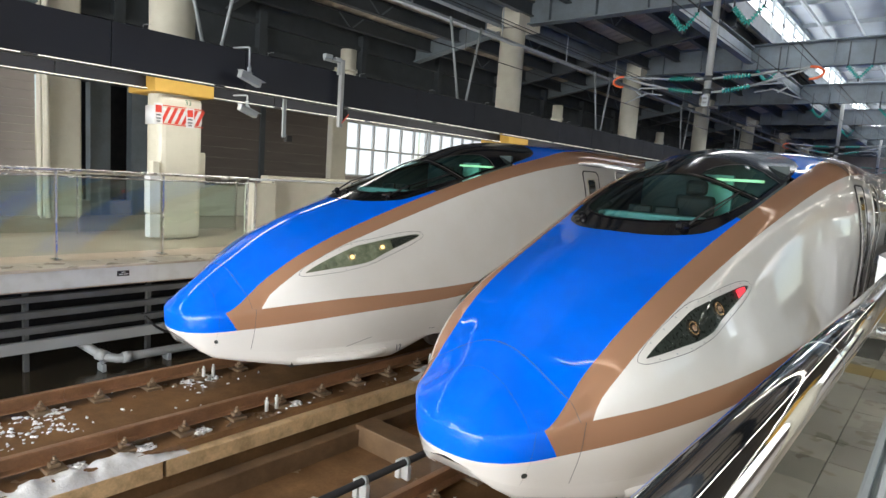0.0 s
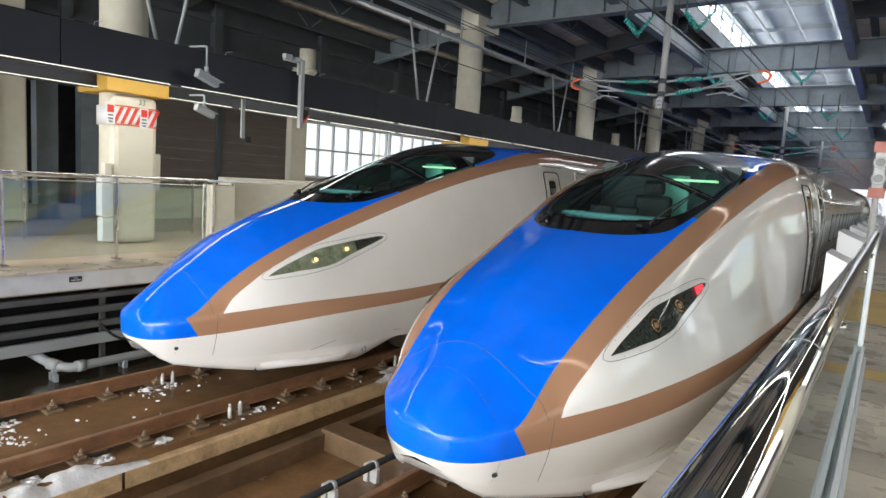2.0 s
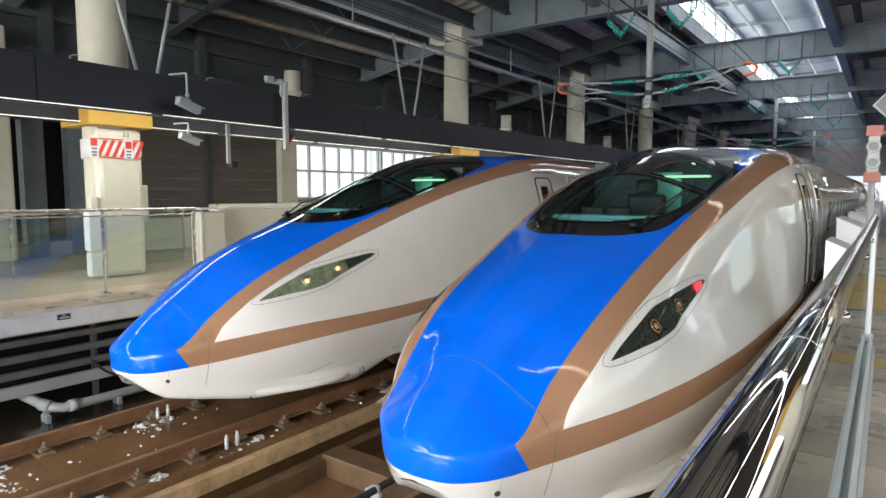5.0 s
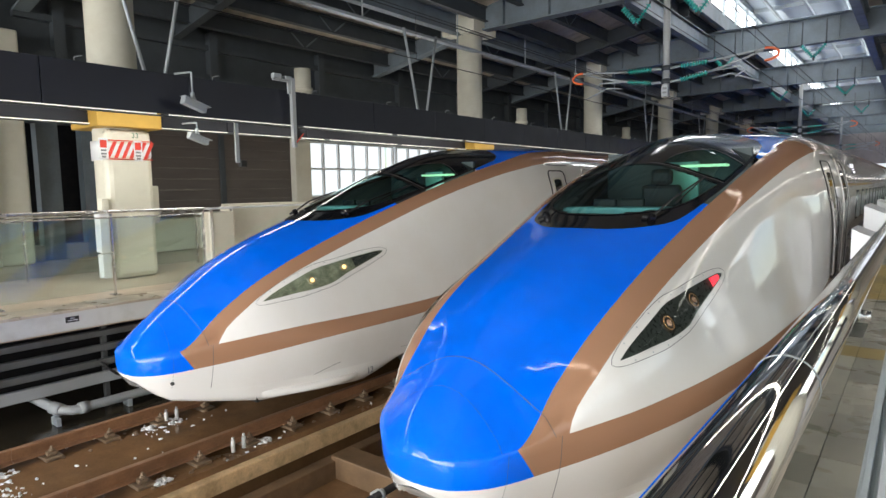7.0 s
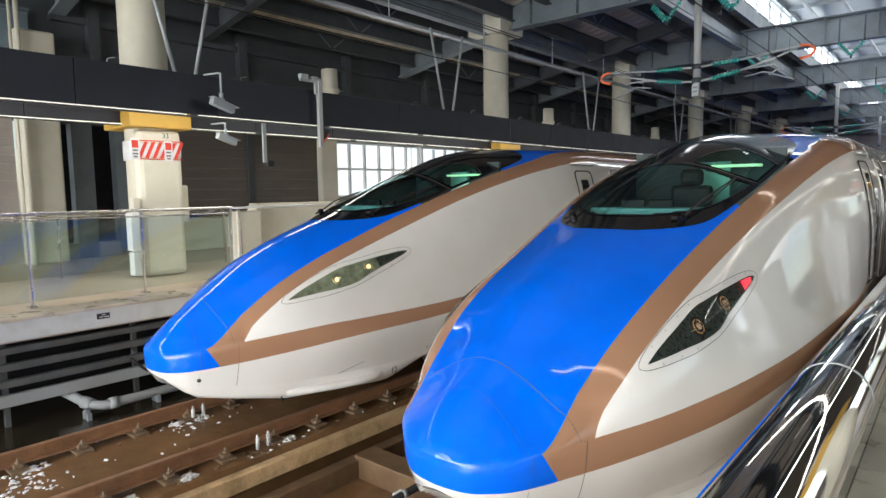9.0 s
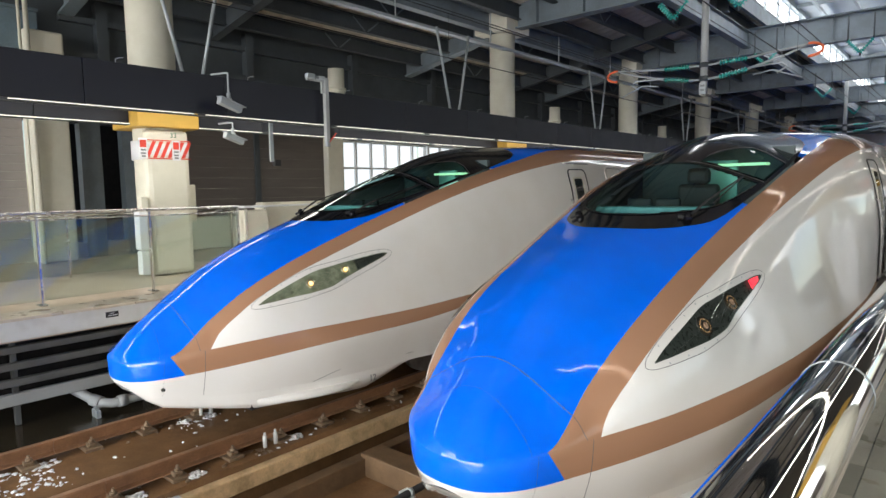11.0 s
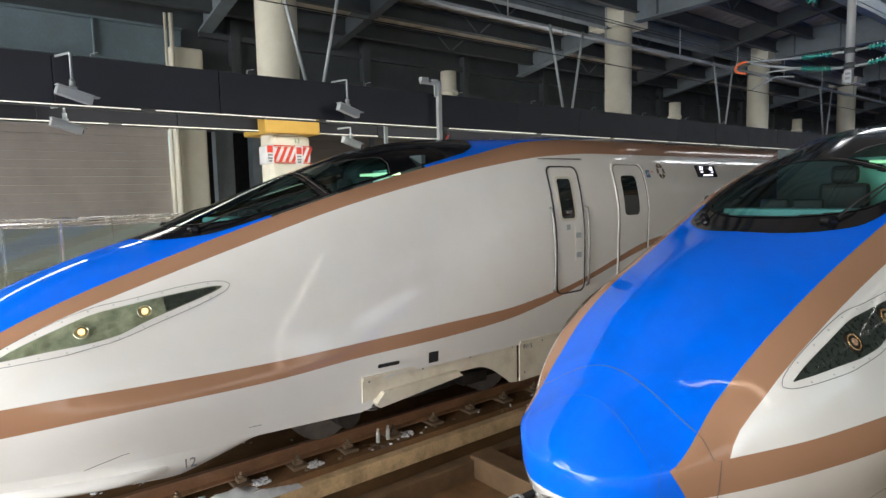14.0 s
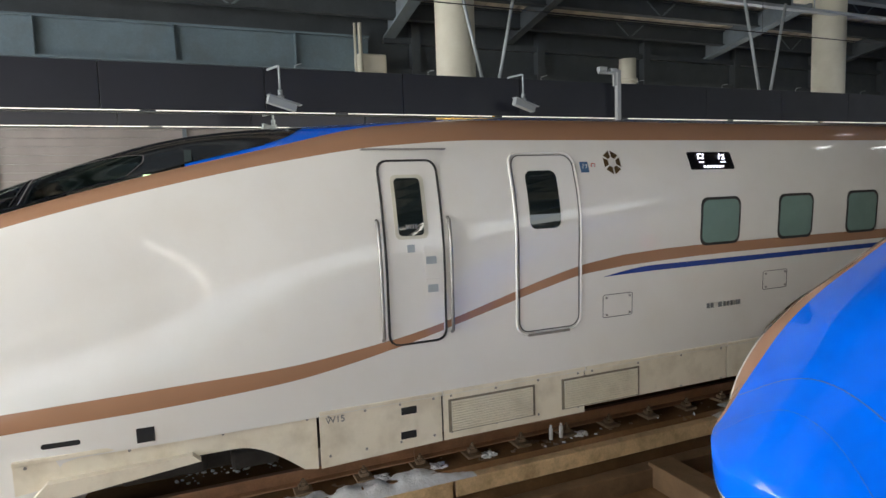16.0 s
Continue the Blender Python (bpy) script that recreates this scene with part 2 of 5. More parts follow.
def rod(bm, p, q, r, n=10, caps=True, mat=0, r2=None):
    p, q = Vector(p), Vector(q)
    d = (q - p).normalized()
    a = d.orthogonal().normalized()
    b = d.cross(a)
    r2 = r if r2 is None else r2
    ring = [[bm.verts.new(c + rr * (math.cos(2 * math.pi * k / n) * a + math.sin(2 * math.pi * k / n) * b)) for k in range(n)] for c, rr in ((p, r), (q, r2))]
    for k in range(n):
        f = bm.faces.new((ring[0][k], ring[0][(k + 1) % n], ring[1][(k + 1) % n], ring[1][k]))
        f.smooth, f.material_index = n > 6, mat
    if caps:
        for f in (bm.faces.new(ring[0][::-1]), bm.faces.new(ring[1])):
            f.material_index = mat


def path_tube(bm, pts, r, n=8):
    """A bent tube through the points."""
    pts = [Vector(p) for p in pts]
    rings, a = [], None
    for i, p in enumerate(pts):
        d = (pts[min(i + 1, len(pts) - 1)] - pts[max(i - 1, 0)]).normalized()
        a = d.orthogonal().normalized() if a is None else (a - a.dot(d) * d).normalized()
        b = d.cross(a)
        rings.append([bm.verts.new(p + r * (math.cos(2 * math.pi * k / n) * a + math.sin(2 * math.pi * k / n) * b)) for k in range(n)])
    for u, w in zip(rings, rings[1:]):
        for k in range(n):
            bm.faces.new((u[k], u[(k + 1) % n], w[(k + 1) % n], w[k])).smooth = True
    bm.faces.new(rings[0][::-1])
    bm.faces.new(rings[-1])


def prism(bm, outline, axis, a, b):
    """A flat outline pushed along an axis from a to b; the outline's pairs are the other two axes in order."""
    def put(u, w, k):
        return {"x": (k, u, w), "y": (u, k, w), "z": (u, w, k)}[axis]
    lo, hi = ([bm.verts.new(put(u, w, k)) for u, w in outline] for k in (a, b))
    n = len(outline)
    for i in range(n):
        bm.faces.new((lo[i], lo[(i + 1) % n], hi[(i + 1) % n], hi[i]))
    bm.faces.new(lo[::-1])
    bm.faces.new(hi)
    bmesh.ops.recalc_face_normals(bm, faces=bm.faces)


def mesh_of(name, bm, mats):
    me = bpy.data.meshes.new(name)
    bm.to_mesh(me)
    bm.free()
    for m in mats if isinstance(mats, (list, tuple)) else [mats]:
        me.materials.append(m)
    return me


def part(name, bm, mat, parent, label=""):
    ob = new(name, mesh_of(name, bm, mat))
    ob.parent = parent
    return tagged(ob, label)


def solid(name, bm, mat, label="", category="", group="", kind=""):
    return tagged(new(name, mesh_of(name, bm, mat)), label, category, group, kind)


def thing(name, label, category, m=None, group="", kind=""):
    ob = new(name)
    ob.empty_display_size = .2
    if m is not None:
        ob.matrix_world = m
    return tagged(ob, label, category, group, kind)


def boxes(*rows, bevel=0.0):
    bm = bmesh.new()
    for r in rows:
        cube(bm, *r, bevel=bevel)
    return bm


def rods(*rows, n=10):
    bm = bmesh.new()
    for p, q, r in rows:
        rod(bm, p, q, r, n)
    return bm


def text_part(name, words, size, m, mat, parent, label="", depth=.002):
    c = bpy.data.curves.new(name, "FONT")
    c.body, c.size, c.align_x, c.align_y, c.extrude = words, size, "CENTER", "CENTER", depth
    ob = bpy.data.objects.new(name, c)
    me = bpy.data.meshes.new_from_object(ob)
    bpy.data.objects.remove(ob)
    me.materials.clear()
    me.materials.append(mat)
    o = new(name, me)
    o.parent = parent
    o.matrix_basis = m
    return tagged(o, label)


# ---- the train's section lines: (y, x, z) stations ----
LINE_T = [(-.2, .94), (-.17, 1.01), (-.1, 1.09), (0, 1.19), (.3, 1.42), (.6, 1.62), (1, 1.87), (1.5, 2.10), (2, 2.27), (2.5, 2.42), (3, 2.61),
          (3.5, 2.81), (4, 3.0), (4.5, 3.17), (5, 3.32), (5.5, 3.415), (6, 3.465), (6.5, 3.495), (7, 3.51), (8, 3.54), (9, 3.565), (26, 3.565)]
LINE_A = [(-.2, 0, .94), (-.185, .16, .945), (-.155, .27, .95), (-.1, .37, .96), (0, .50, .985), (.15, .62, 1.015), (.6, .67, 1.36), (1, .73, 1.63), (1.5, .78, 1.87),
          (2, .81, 2.06), (3, .895, 2.41), (4, .985, 2.72), (5, 1.03, 2.98), (6, 1.06, 3.20), (7, 1.09, 3.405), (8, 1.10, 3.475), (9, 1.10, 3.49), (26, 1.10, 3.49)]
LINE_B = [(-.2, 0, .94), (-.185, .16, .945), (-.155, .27, .95), (-.1, .37, .96), (0, .50, .985), (.15, .62, 1.015), (.5, .80, 1.07), (.6, .83, 1.22), (.8, .88, 1.39), (1, .915, 1.53),
          (1.5, .97, 1.77), (2, 1.0, 1.945), (3, 1.09, 2.28), (4, 1.21, 2.60), (5, 1.29, 2.85), (6, 1.36, 3.05), (7, 1.43, 3.19), (8, 1.46, 3.24), (26, 1.46, 3.24)]
LINE_C = [(-.2, 0, .94), (-.185, .16, .945), (-.155, .27, .95), (-.1, .37, .96), (0, .50, .985), (.15, .62, 1.015), (.5, .82, 1.06), (1, 1.10, 1.13), (1.5, 1.26, 1.165), (2, 1.36, 1.175),
          (3, 1.5, 1.195), (4, 1.6, 1.245), (5, 1.665, 1.29), (6, 1.69, 1.33), (6.5, 1.69, 1.385), (7, 1.69, 1.46), (7.5, 1.69, 1.57), (8, 1.69, 1.71), (8.5, 1.69, 1.85),
          (9, 1.69, 1.965), (9.5, 1.69, 2.03), (10, 1.69, 2.055), (11, 1.69, 2.07), (26, 1.69, 2.07)]
LINE_D = [(-.2, 0, .75), (-.185, .15, .75), (-.155, .25, .75), (-.1, .35, .755), (0, .475, .765), (.4, .74, .81), (1, 1.09, .90), (1.6, 1.34, .975), (2, 1.43, 1.0), (3, 1.545, 1.03),
          (4, 1.62, 1.10), (5, 1.67, 1.135), (6, 1.69, 1.20), (6.5, 1.69, 1.275), (7, 1.69, 1.38), (7.5, 1.69, 1.50), (8, 1.69, 1.63), (8.5, 1.69, 1.76), (9, 1.69, 1.865),
          (9.5, 1.69, 1.91), (10, 1.69, 1.93), (11, 1.69, 1.95), (26, 1.69, 1.95)]
LINE_E = [(-.2, 0, .72), (-.17, .1, .69), (-.1, .24, .63), (.03, .42, .57), (.3, .60, .52), (1, .98, .50), (2, 1.28, .50), (3, 1.42, .50), (4.05, 1.56, .50), (4.35, 1.63, .84), (6, 1.66, .84), (26, 1.66, .84)]
LINE_S = [(.5, 0), (.8, .03), (1.2, .05), (2, .06), (3, .045), (4, .02), (5, .025), (5.6, .055), (6.2, .095), (7, .11), (8, .115), (26, .115)]

def pchip(knots, k=1):
    xs = np.array([p[0] for p in knots], float)
    ys = np.array([p[k] for p in knots], float)
    h, d = np.diff(xs), np.diff(ys) / np.diff(xs)
    m = np.zeros(len(xs))
    m[0], m[-1] = d[0], d[-1]
    for i in range(1, len(xs) - 1):
        if d[i - 1] * d[i] > 0:
            w1, w2 = 2 * h[i] + h[i - 1], h[i] + 2 * h[i - 1]
            m[i] = (w1 + w2) / (w1 / d[i - 1] + w2 / d[i])
    def f(x):
        x = min(max(x, xs[0]), xs[-1])
        i = min(int(np.searchsorted(xs, x, "right")) - 1, len(xs) - 2)
        t = (x - xs[i]) / h[i]
        return float((1 + 2 * t) * (1 - t) ** 2 * ys[i] + t * (1 - t) ** 2 * h[i] * m[i] + t * t * (3 - 2 * t) * ys[i + 1] + t * t * (t - 1) * h[i] * m[i + 1])
    return f

F_T = pchip(LINE_T)
F_LINES = {k: (pchip(v, 1), pchip(v, 2)) for k, v in (("A", LINE_A), ("B", LINE_B), ("C", LINE_C), ("D", LINE_D), ("E", LINE_E))}
F_S = pchip(LINE_S)

def keys(y):
    """The section's seven key points at y, from the crown to the lower edge."""
    p = {k: np.array([fx(y), fz(y)]) for k, (fx, fz) in F_LINES.items()}
    if y <= .5:
        p["B"] = p["C"]
    if y <= .15:
        p["A"] = p["C"]
    top = np.array([0.0, max(F_T(y), p["A"][1])])
    d = p["C"] - p["B"]
    n = np.array([-d[1], d[0]])
    n = n / (np.linalg.norm(n) + 1e-9)
    side = (p["B"] + p["C"]) / 2 + (n * F_S(y) if np.linalg.norm(d) > .05 else 0)
    return [top, p["A"], p["B"], side, p["C"], p["D"], p["E"]]

def on_section(y, s):
    """The point (x, z) of the section at y: s runs from 0 at the crown over 1 (edge of the crown colour), 2, 3, 4, 5 to 6 (lower edge)."""
    k = keys(y)
    sign, s = (-1 if s < 0 else 1), min(abs(s), 6.0)
    i = min(int(s), 5)
    t = s - i
    def way(j):
        if j == 0:
            return np.array([1.0, 0.0])
        a, b = k[max(j - 1, 0)], k[min(j + 1, 6)]
        v = b - a
        return v / (np.linalg.norm(v) + 1e-9)
    a, b = k[i], k[i + 1]
    c = np.linalg.norm(b - a)
    p = (1 + 2 * t) * (1 - t) ** 2 * a + t * (1 - t) ** 2 * c * way(i) + t * t * (3 - 2 * t) * b + t * t * (t - 1) * c * way(i + 1)
    return sign * max(p[0], 0.0), p[1]


# ---- the trains ----
NOSE_Y = [-.2, -.197, -.19, -.178, -.163, -.145, -.12, -.09, -.055, -.015, .03, .07, .11, .15, .2, .25, .3, .35, .4, .45, .5, .55]
BODY_Y = NOSE_Y + [.6 + .1 * k for k in range(86)] + [9.5, 10, 10.5, 11, 12, 14, 17, 20, 23, 25.4]
STEPS = [8, 3, 4, 4, 3, 4]
PARAM = [0.0] + [i + (k + 1) / n for i, n in enumerate(STEPS) for k in range(n)]
SECT = [-s for s in PARAM[:0:-1]] + PARAM


def spot(y, s, out=0.0):
    """A point of the body's skin, moved outwards by out."""
    x, z = on_section(y, s)
    if not out:
        return Vector((x, y, z))
    e = .01
    xa, za = on_section(y, s + e)
    xb, zb = on_section(y, s - e)
    xc, zc = on_section(y + e, s)
    xd, zd = on_section(y - e, s)
    n = Vector((xa - xb, 0, za - zb)).cross(Vector((xc - xd, 2 * e, zc - zd)))
    n.normalize()
    return Vector((x, y, z)) + out * n


def slant(y, s):
    """How far the rows lean back below the crease, so that the copper band's end is cut aslant."""
    w = min(1, max(0, (y + .19) / .3)) * min(1, max(0, (2.2 - y) / 1.2))
    return .13 * min(1, max(0, abs(s) - 4)) * w


def body_colour(y, s):
    a = abs(s)
    if a < 1:
        return 0
    if a < 2:
        return 1 if y > .15 else 0
    if a < 4:
        return 2 if y > .5 else 1 if y > .15 else 0
    if a < 5:
        return 1 if y > .15 else 0
    return 2


def cowl_front(s):
    """The front edge of the black cab surround."""
    return 2.24 + .75 * s * s + (abs(s) / .975) ** 28


def cowl_back(s):
    return 6.5 - .45 * s * s - 1.3 * (abs(s) / .975) ** 16


def screen_front(s):
    """The lower edge of the windscreen."""
    return 2.60 + .85 * s * s + .62 * (abs(s) / .9) ** 16


def screen_back(s):
    return 3.97 - .03 * s * s


def quarter_back(s):
    """The rear edge of the cab's side window."""
    a = abs(s)
    return 4.08 + .87 * min(1, max(0, (a - .24) / .3)) ** .5 - .12 * max(0, a - .7) / .22


def in_pane(y, s):
    """Whether the skin is cut away here, behind the black cab surround."""
    a = abs(s)
    return a < .95 and cowl_front(a) + .14 < y < cowl_back(a) - .14


def patch(bm, s0, s1, front, back, ns, ny, out, thick=0.0):
    """A piece of skin between two section places and two edges, lifted off the body."""
    rows = []
    for i in range(ns + 1):
        s = s0 + (s1 - s0) * i / ns
        f, b = front(s), back(s)
        rows.append([bm.verts.new(spot(f + (b - f) * k / ny, s, out)) for k in range(ny + 1)])
    for u, w in zip(rows, rows[1:]):
        for k in range(ny):
            f = bm.faces.new((u[k], u[k + 1], w[k + 1], w[k]))
            f.smooth = True
    return rows


def face_up(bm):
    """Turns the faces of a pane outwards, to the sky."""
    bm.normal_update()
    for f in bm.faces:
        if f.normal.z < 0:
            f.normal_flip()


def strip(bm, pts, width, out):
    """A thin raised line over the skin through places (y, s)."""
    last = None
    for i, (y, s) in enumerate(pts):
        a, b = pts[max(i - 1, 0)], pts[min(i + 1, len(pts) - 1)]
        p = spot(y, s, out)
        d = (spot(*b, out) - spot(*a, out)).normalized()
        n = (spot(y, s, out + .01) - p).normalized()
        side = d.cross(n).normalized() * width / 2
        now = (bm.verts.new(p - side), bm.verts.new(p + side))
        if last:
            bm.faces.new((last[0], last[1], now[1], now[0]))
        last = now


def lamp_edges():
    up = pchip([(1.01, 2.335), (1.15, 2.28), (1.44, 2.26), (1.7, 2.24), (1.93, 2.31), (2.41, 2.45), (2.70, 2.535), (2.75, 2.57)])
    low = pchip([(1.01, 2.375), (1.15, 2.57), (1.3, 2.70), (1.66, 2.885), (1.83, 2.90), (2.1, 2.78), (2.51, 2.67), (2.70, 2.62), (2.75, 2.59)])
    return up, low


def lamp_rim():
    """The edges of the white frame round the lamp."""
    up = pchip([(.93, 2.22), (.96, 2.10), (1.02, 2.05), (1.13, 2.02), (1.38, 2.03), (1.7, 2.07), (2.0, 2.21), (2.49, 2.36), (2.72, 2.46), (2.79, 2.52), (2.82, 2.575)])
    low = pchip([(.93, 2.24), (.96, 2.42), (1.02, 2.58), (1.26, 2.86), (1.52, 2.99), (1.78, 3.0), (2.17, 2.88), (2.72, 2.70), (2.79, 2.66), (2.82, 2.60)])
    return up, low


def lamp_patch(bm, out, edges, side, ny=28, ns=6):
    up, low = edges
    y0, y1 = (1.01, 2.75) if up(1.0) > 2.2 else (.93, 2.82)
    rows = []
    for k in range(ny + 1):
        y = y0 + (y1 - y0) * (1 - math.cos(math.pi * k / ny)) / 2
        a, b = up(y), low(y)
        rows.append([bm.verts.new(spot(y, side * (a + (b - a) * i / ns), out)) for i in range(ns + 1)])
    for u, w in zip(rows, rows[1:]):
        for i in range(ns):
            bm.faces.new((u[i], u[i + 1], w[i + 1], w[i])).smooth = True
    bmesh.ops.recalc_face_normals(bm, faces=bm.faces)


def rounded(x0, x1, z0, z1, r, n=4):
    out = []
    for cx, cz, a0 in ((x1 - r, z1 - r, 0), (x0 + r, z1 - r, 90), (x0 + r, z0 + r, 180), (x1 - r, z0 + r, 270)):
        out += [(cx + r * math.cos(radians(a0 + 90 * k / n)), cz + r * math.sin(radians(a0 + 90 * k / n))) for k in range(n + 1)]
    return out


def side_x(y, z):
    """The body's half width at a height."""
    lo, hi = 2.0, 6.0
    for _ in range(24):
        mid = (lo + hi) / 2
        if on_section(y, mid)[1] > z:
            lo = mid
        else:
            hi = mid
    return on_section(y, lo)[0]


def side_panel(bm, outline, out, side, thick=.012):
    """A plate with a rounded outline (y, z) that follows the side's curve."""
    mid_y, mid_z = (sum(p[i] for p in outline) / len(outline) for i in (0, 1))
    zs = sorted({round(z, 3) for _, z in outline})
    ring = [bm.verts.new((side * (side_x(y, z) + out), y, z)) for y, z in outline]
    base = [bm.verts.new((side * (side_x(y, z) + out - thick), y, z)) for y, z in outline]
    n = len(ring)
    for i in range(n):
        bm.faces.new((ring[i], ring[(i + 1) % n], base[(i + 1) % n], base[i]))
    # rows across, from the lower to the upper end
    left = sorted([v for v, (y, z) in zip(ring, outline) if y <= mid_y], key=lambda v: v.co.z)
    right = sorted([v for v, (y, z) in zip(ring, outline) if y > mid_y], key=lambda v: v.co.z)
    for (a, b), (c, d) in zip(zip(left, left[1:]), zip(right, right[1:])):
        if len({a, b, c, d}) == 4:
            bm.faces.new((a, c, d, b))
    bmesh.ops.recalc_face_normals(bm, faces=bm.faces)


def tall(y0, y1, z0, z1, r, extra=6):
    """A rounded outline with points added on its long sides."""
    o = []
    pts = rounded(y0, y1, z0, z1, r)
    for i, p in enumerate(pts):
        q = pts[(i + 1) % len(pts)]
        o.append(p)
        if abs(q[1] - p[1]) > 2.2 * r:
            o += [(p[0], p[1] + (q[1] - p[1]) * k / extra) for k in range(1, extra)]
    return o


def frame_tube(bm, outline, out, side, r):
    pts = [(side * (side_x(y, z) + out), y, z) for y, z in outline]
    path_tube(bm, pts + pts[:1], r, 6)


def bullet_train(label, m, lit, cars):
    train = thing("bullet_train", label, "train", m, "bullet trains at the platforms")
    # shell
    bm = bmesh.new()
    grid = [[bm.verts.new(spot(y + slant(y, s), s)) for s in SECT] for y in BODY_Y]
    for j in range(len(BODY_Y) - 1):
        yc = (BODY_Y[j] + BODY_Y[j + 1]) / 2
        for i in range(len(SECT) - 1):
            sc = (SECT[i] + SECT[i + 1]) / 2
            if in_pane(yc, sc):
                continue
            f = bm.faces.new((grid[j][i], grid[j + 1][i], grid[j + 1][i + 1], grid[j][i + 1]))
            f.smooth, f.material_index = True, body_colour(yc, sc)
    bmesh.ops.remove_doubles(bm, verts=bm.verts, dist=1e-4)
    bm.faces.ensure_lookup_table()
    bmesh.ops.recalc_face_normals(bm, faces=bm.faces)
    body = part("body", bm, [BLUE, COPPER, WHITE], train, "white shell with a blue crown and copper bands")
    # coupler cover seams
    bm = bmesh.new()
    for crown, edge in ((.40, .41), (.17, .06)):
        strip(bm, [(edge + (crown - edge) * max(0, 1 - s * s) ** .8 + .04 * min(1, max(0, abs(s) - 3)), s) for s in [-5.9 + 11.8 * k / 120 for k in range(121)]], .005 if crown > .3 else .0016, .0025)
    part("cover_seam", bm, SEAM, body)
    # cab: black surround, glass, wipers, inside
    bm = bmesh.new()
    ns, ny = 84, 120
    rows = []
    for i in range(ns + 1):
        s = -.975 * math.cos(math.pi * i / ns)
        f, b = cowl_front(s), cowl_back(s)
        rows.append([(f + (b - f) * k / ny, s) for k in range(ny + 1)])
    vs = [[bm.verts.new(spot(y, s, .006)) for y, s in r] for r in rows]

    def glazed(y, s):
        a = abs(s)
        if a < .89 and screen_front(s) + .02 < y < screen_back(s) - .02:
            return True
        return .26 < a < .91 and 4.11 < y < quarter_back(s) - .02
    for i in range(ns):
        for k in range(ny):
            yc = (rows[i][k][0] + rows[i + 1][k + 1][0]) / 2
            sc = (rows[i][k][1] + rows[i + 1][k][1]) / 2
            if not glazed(yc, sc):
                bm.faces.new((vs[i][k], vs[i][k + 1], vs[i + 1][k + 1], vs[i + 1][k])).smooth = True
    bmesh.ops.delete(bm, geom=[v for v in bm.verts if not v.link_faces], context="VERTS")
    cowl = part("windscreen_surround", bm, BLACK_GLOSS, train, "gloss black cab surround")
    bm = bmesh.new()
    patch(bm, -.9, .9, lambda s: screen_front(s) - .02, lambda s: screen_back(s) + .02, 40, 20, .010)
    face_up(bm)
    ob = part("windscreen", bm, SCREEN_GLASS, cowl, "curved tinted windscreen")
    ob.visible_shadow = False
    for side in (-1, 1):
        bm = bmesh.new()
        patch(bm, side * .245, side * .93, lambda s: 4.07, quarter_back, 24, 10, .010)
        face_up(bm)
        ob = part("cab_side_window", bm, SCREEN_GLASS, cowl)
        ob.visible_shadow = False
        bm = bmesh.new()
        strip(bm, [(4.03, side * s) for s in [.1 + .83 * k / 14 for k in range(15)]], .012, .014)
        strip(bm, [(quarter_back(s) + .01, side * s) for s in [.25 + .68 * k / 20 for k in range(21)]], .010, .014)
        part("window_trim", bm, GREY_METAL, cowl)
    bm = bmesh.new()
    strip(bm, [(screen_front(s) - .015, s) for s in [-.9 + 1.8 * k / 40 for k in range(41)]], .012, .014)
    strip(bm, [(screen_back(s) + .015, s) for s in [-.9 + 1.8 * k / 40 for k in range(41)]], .012, .014)
    part("windscreen_seal", bm, BLACK, cowl)
    for s0, s1, y1 in ((-.64, -.78, 3.7), (.66, .74, 3.95)):
        base, tip = spot(2.74, s0, .03), spot(y1, s1, .03)
        elbow = spot(3.1, s0 + (s1 - s0) * .45, .07)
        bm = rods((base, elbow, .013), (elbow, tip, .009), (spot(3.15, s1, .025), spot(y1 + .05, s1, .025), .007), (base, spot(2.70, s0 - .09, .03), .016), n=6)
        w = part("wiper", bm, BLACK, train, "black wiper parked on the glass")
        bm = bmesh.new()
        bmesh.ops.create_uvsphere(bm, u_segments=10, v_segments=6, radius=.045, matrix=Matrix.Translation(base))
        part("wiper_pivot", bm, BLACK_GLOSS, w)
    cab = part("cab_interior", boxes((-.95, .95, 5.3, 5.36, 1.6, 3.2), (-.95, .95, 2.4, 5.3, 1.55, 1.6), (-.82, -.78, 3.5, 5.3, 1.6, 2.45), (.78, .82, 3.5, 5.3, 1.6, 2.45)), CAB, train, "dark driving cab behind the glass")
    part("console", boxes((-.60, .60, 3.16, 3.5, 1.6, 2.515), bevel=.03), TEAL, cab, "teal instrument console")
    for x in (-.38, -.06):
        part("monitor", boxes((x, x + .28, 3.52, 3.58, 2.46, 2.60), bevel=.02), BLACK, cab)
    bm = boxes((-.25, .25, 4.3, 4.75, 1.6, 2.1), (-.25, .25, 4.7, 4.85, 2.0, 2.75), (-.14, .14, 4.72, 4.84, 2.75, 2.95), bevel=.05)
    part("driver_seat", bm, BLACK, cab, "empty black driver seat")
    part("rear_door", boxes((-.05, .32, 5.24, 5.3, 1.6, 3.05)), TEAL, cab, "pale teal cab door")
    part("cab_lamp", boxes((.1, .72, 4.95, 5.15, 2.97, 3.0)), CAB_GLOW, cab, "glowing green-tinted ceiling lamp")
    # headlamps
    for side in (1, -1):
        bm = bmesh.new()
        lamp_patch(bm, .004, lamp_rim(), side)
        head = part("headlamp", bm, WHITE, train, "wedge-shaped lamp cluster with clear cover")
        bm = bmesh.new()
        lamp_patch(bm, .007, lamp_edges(), side)
        part("lamp_bowl", bm, REFLECTOR if lit else LAMP_DARK, head, "silvered reflector" if lit else "dark unlit reflector")
        up, low = lamp_edges()
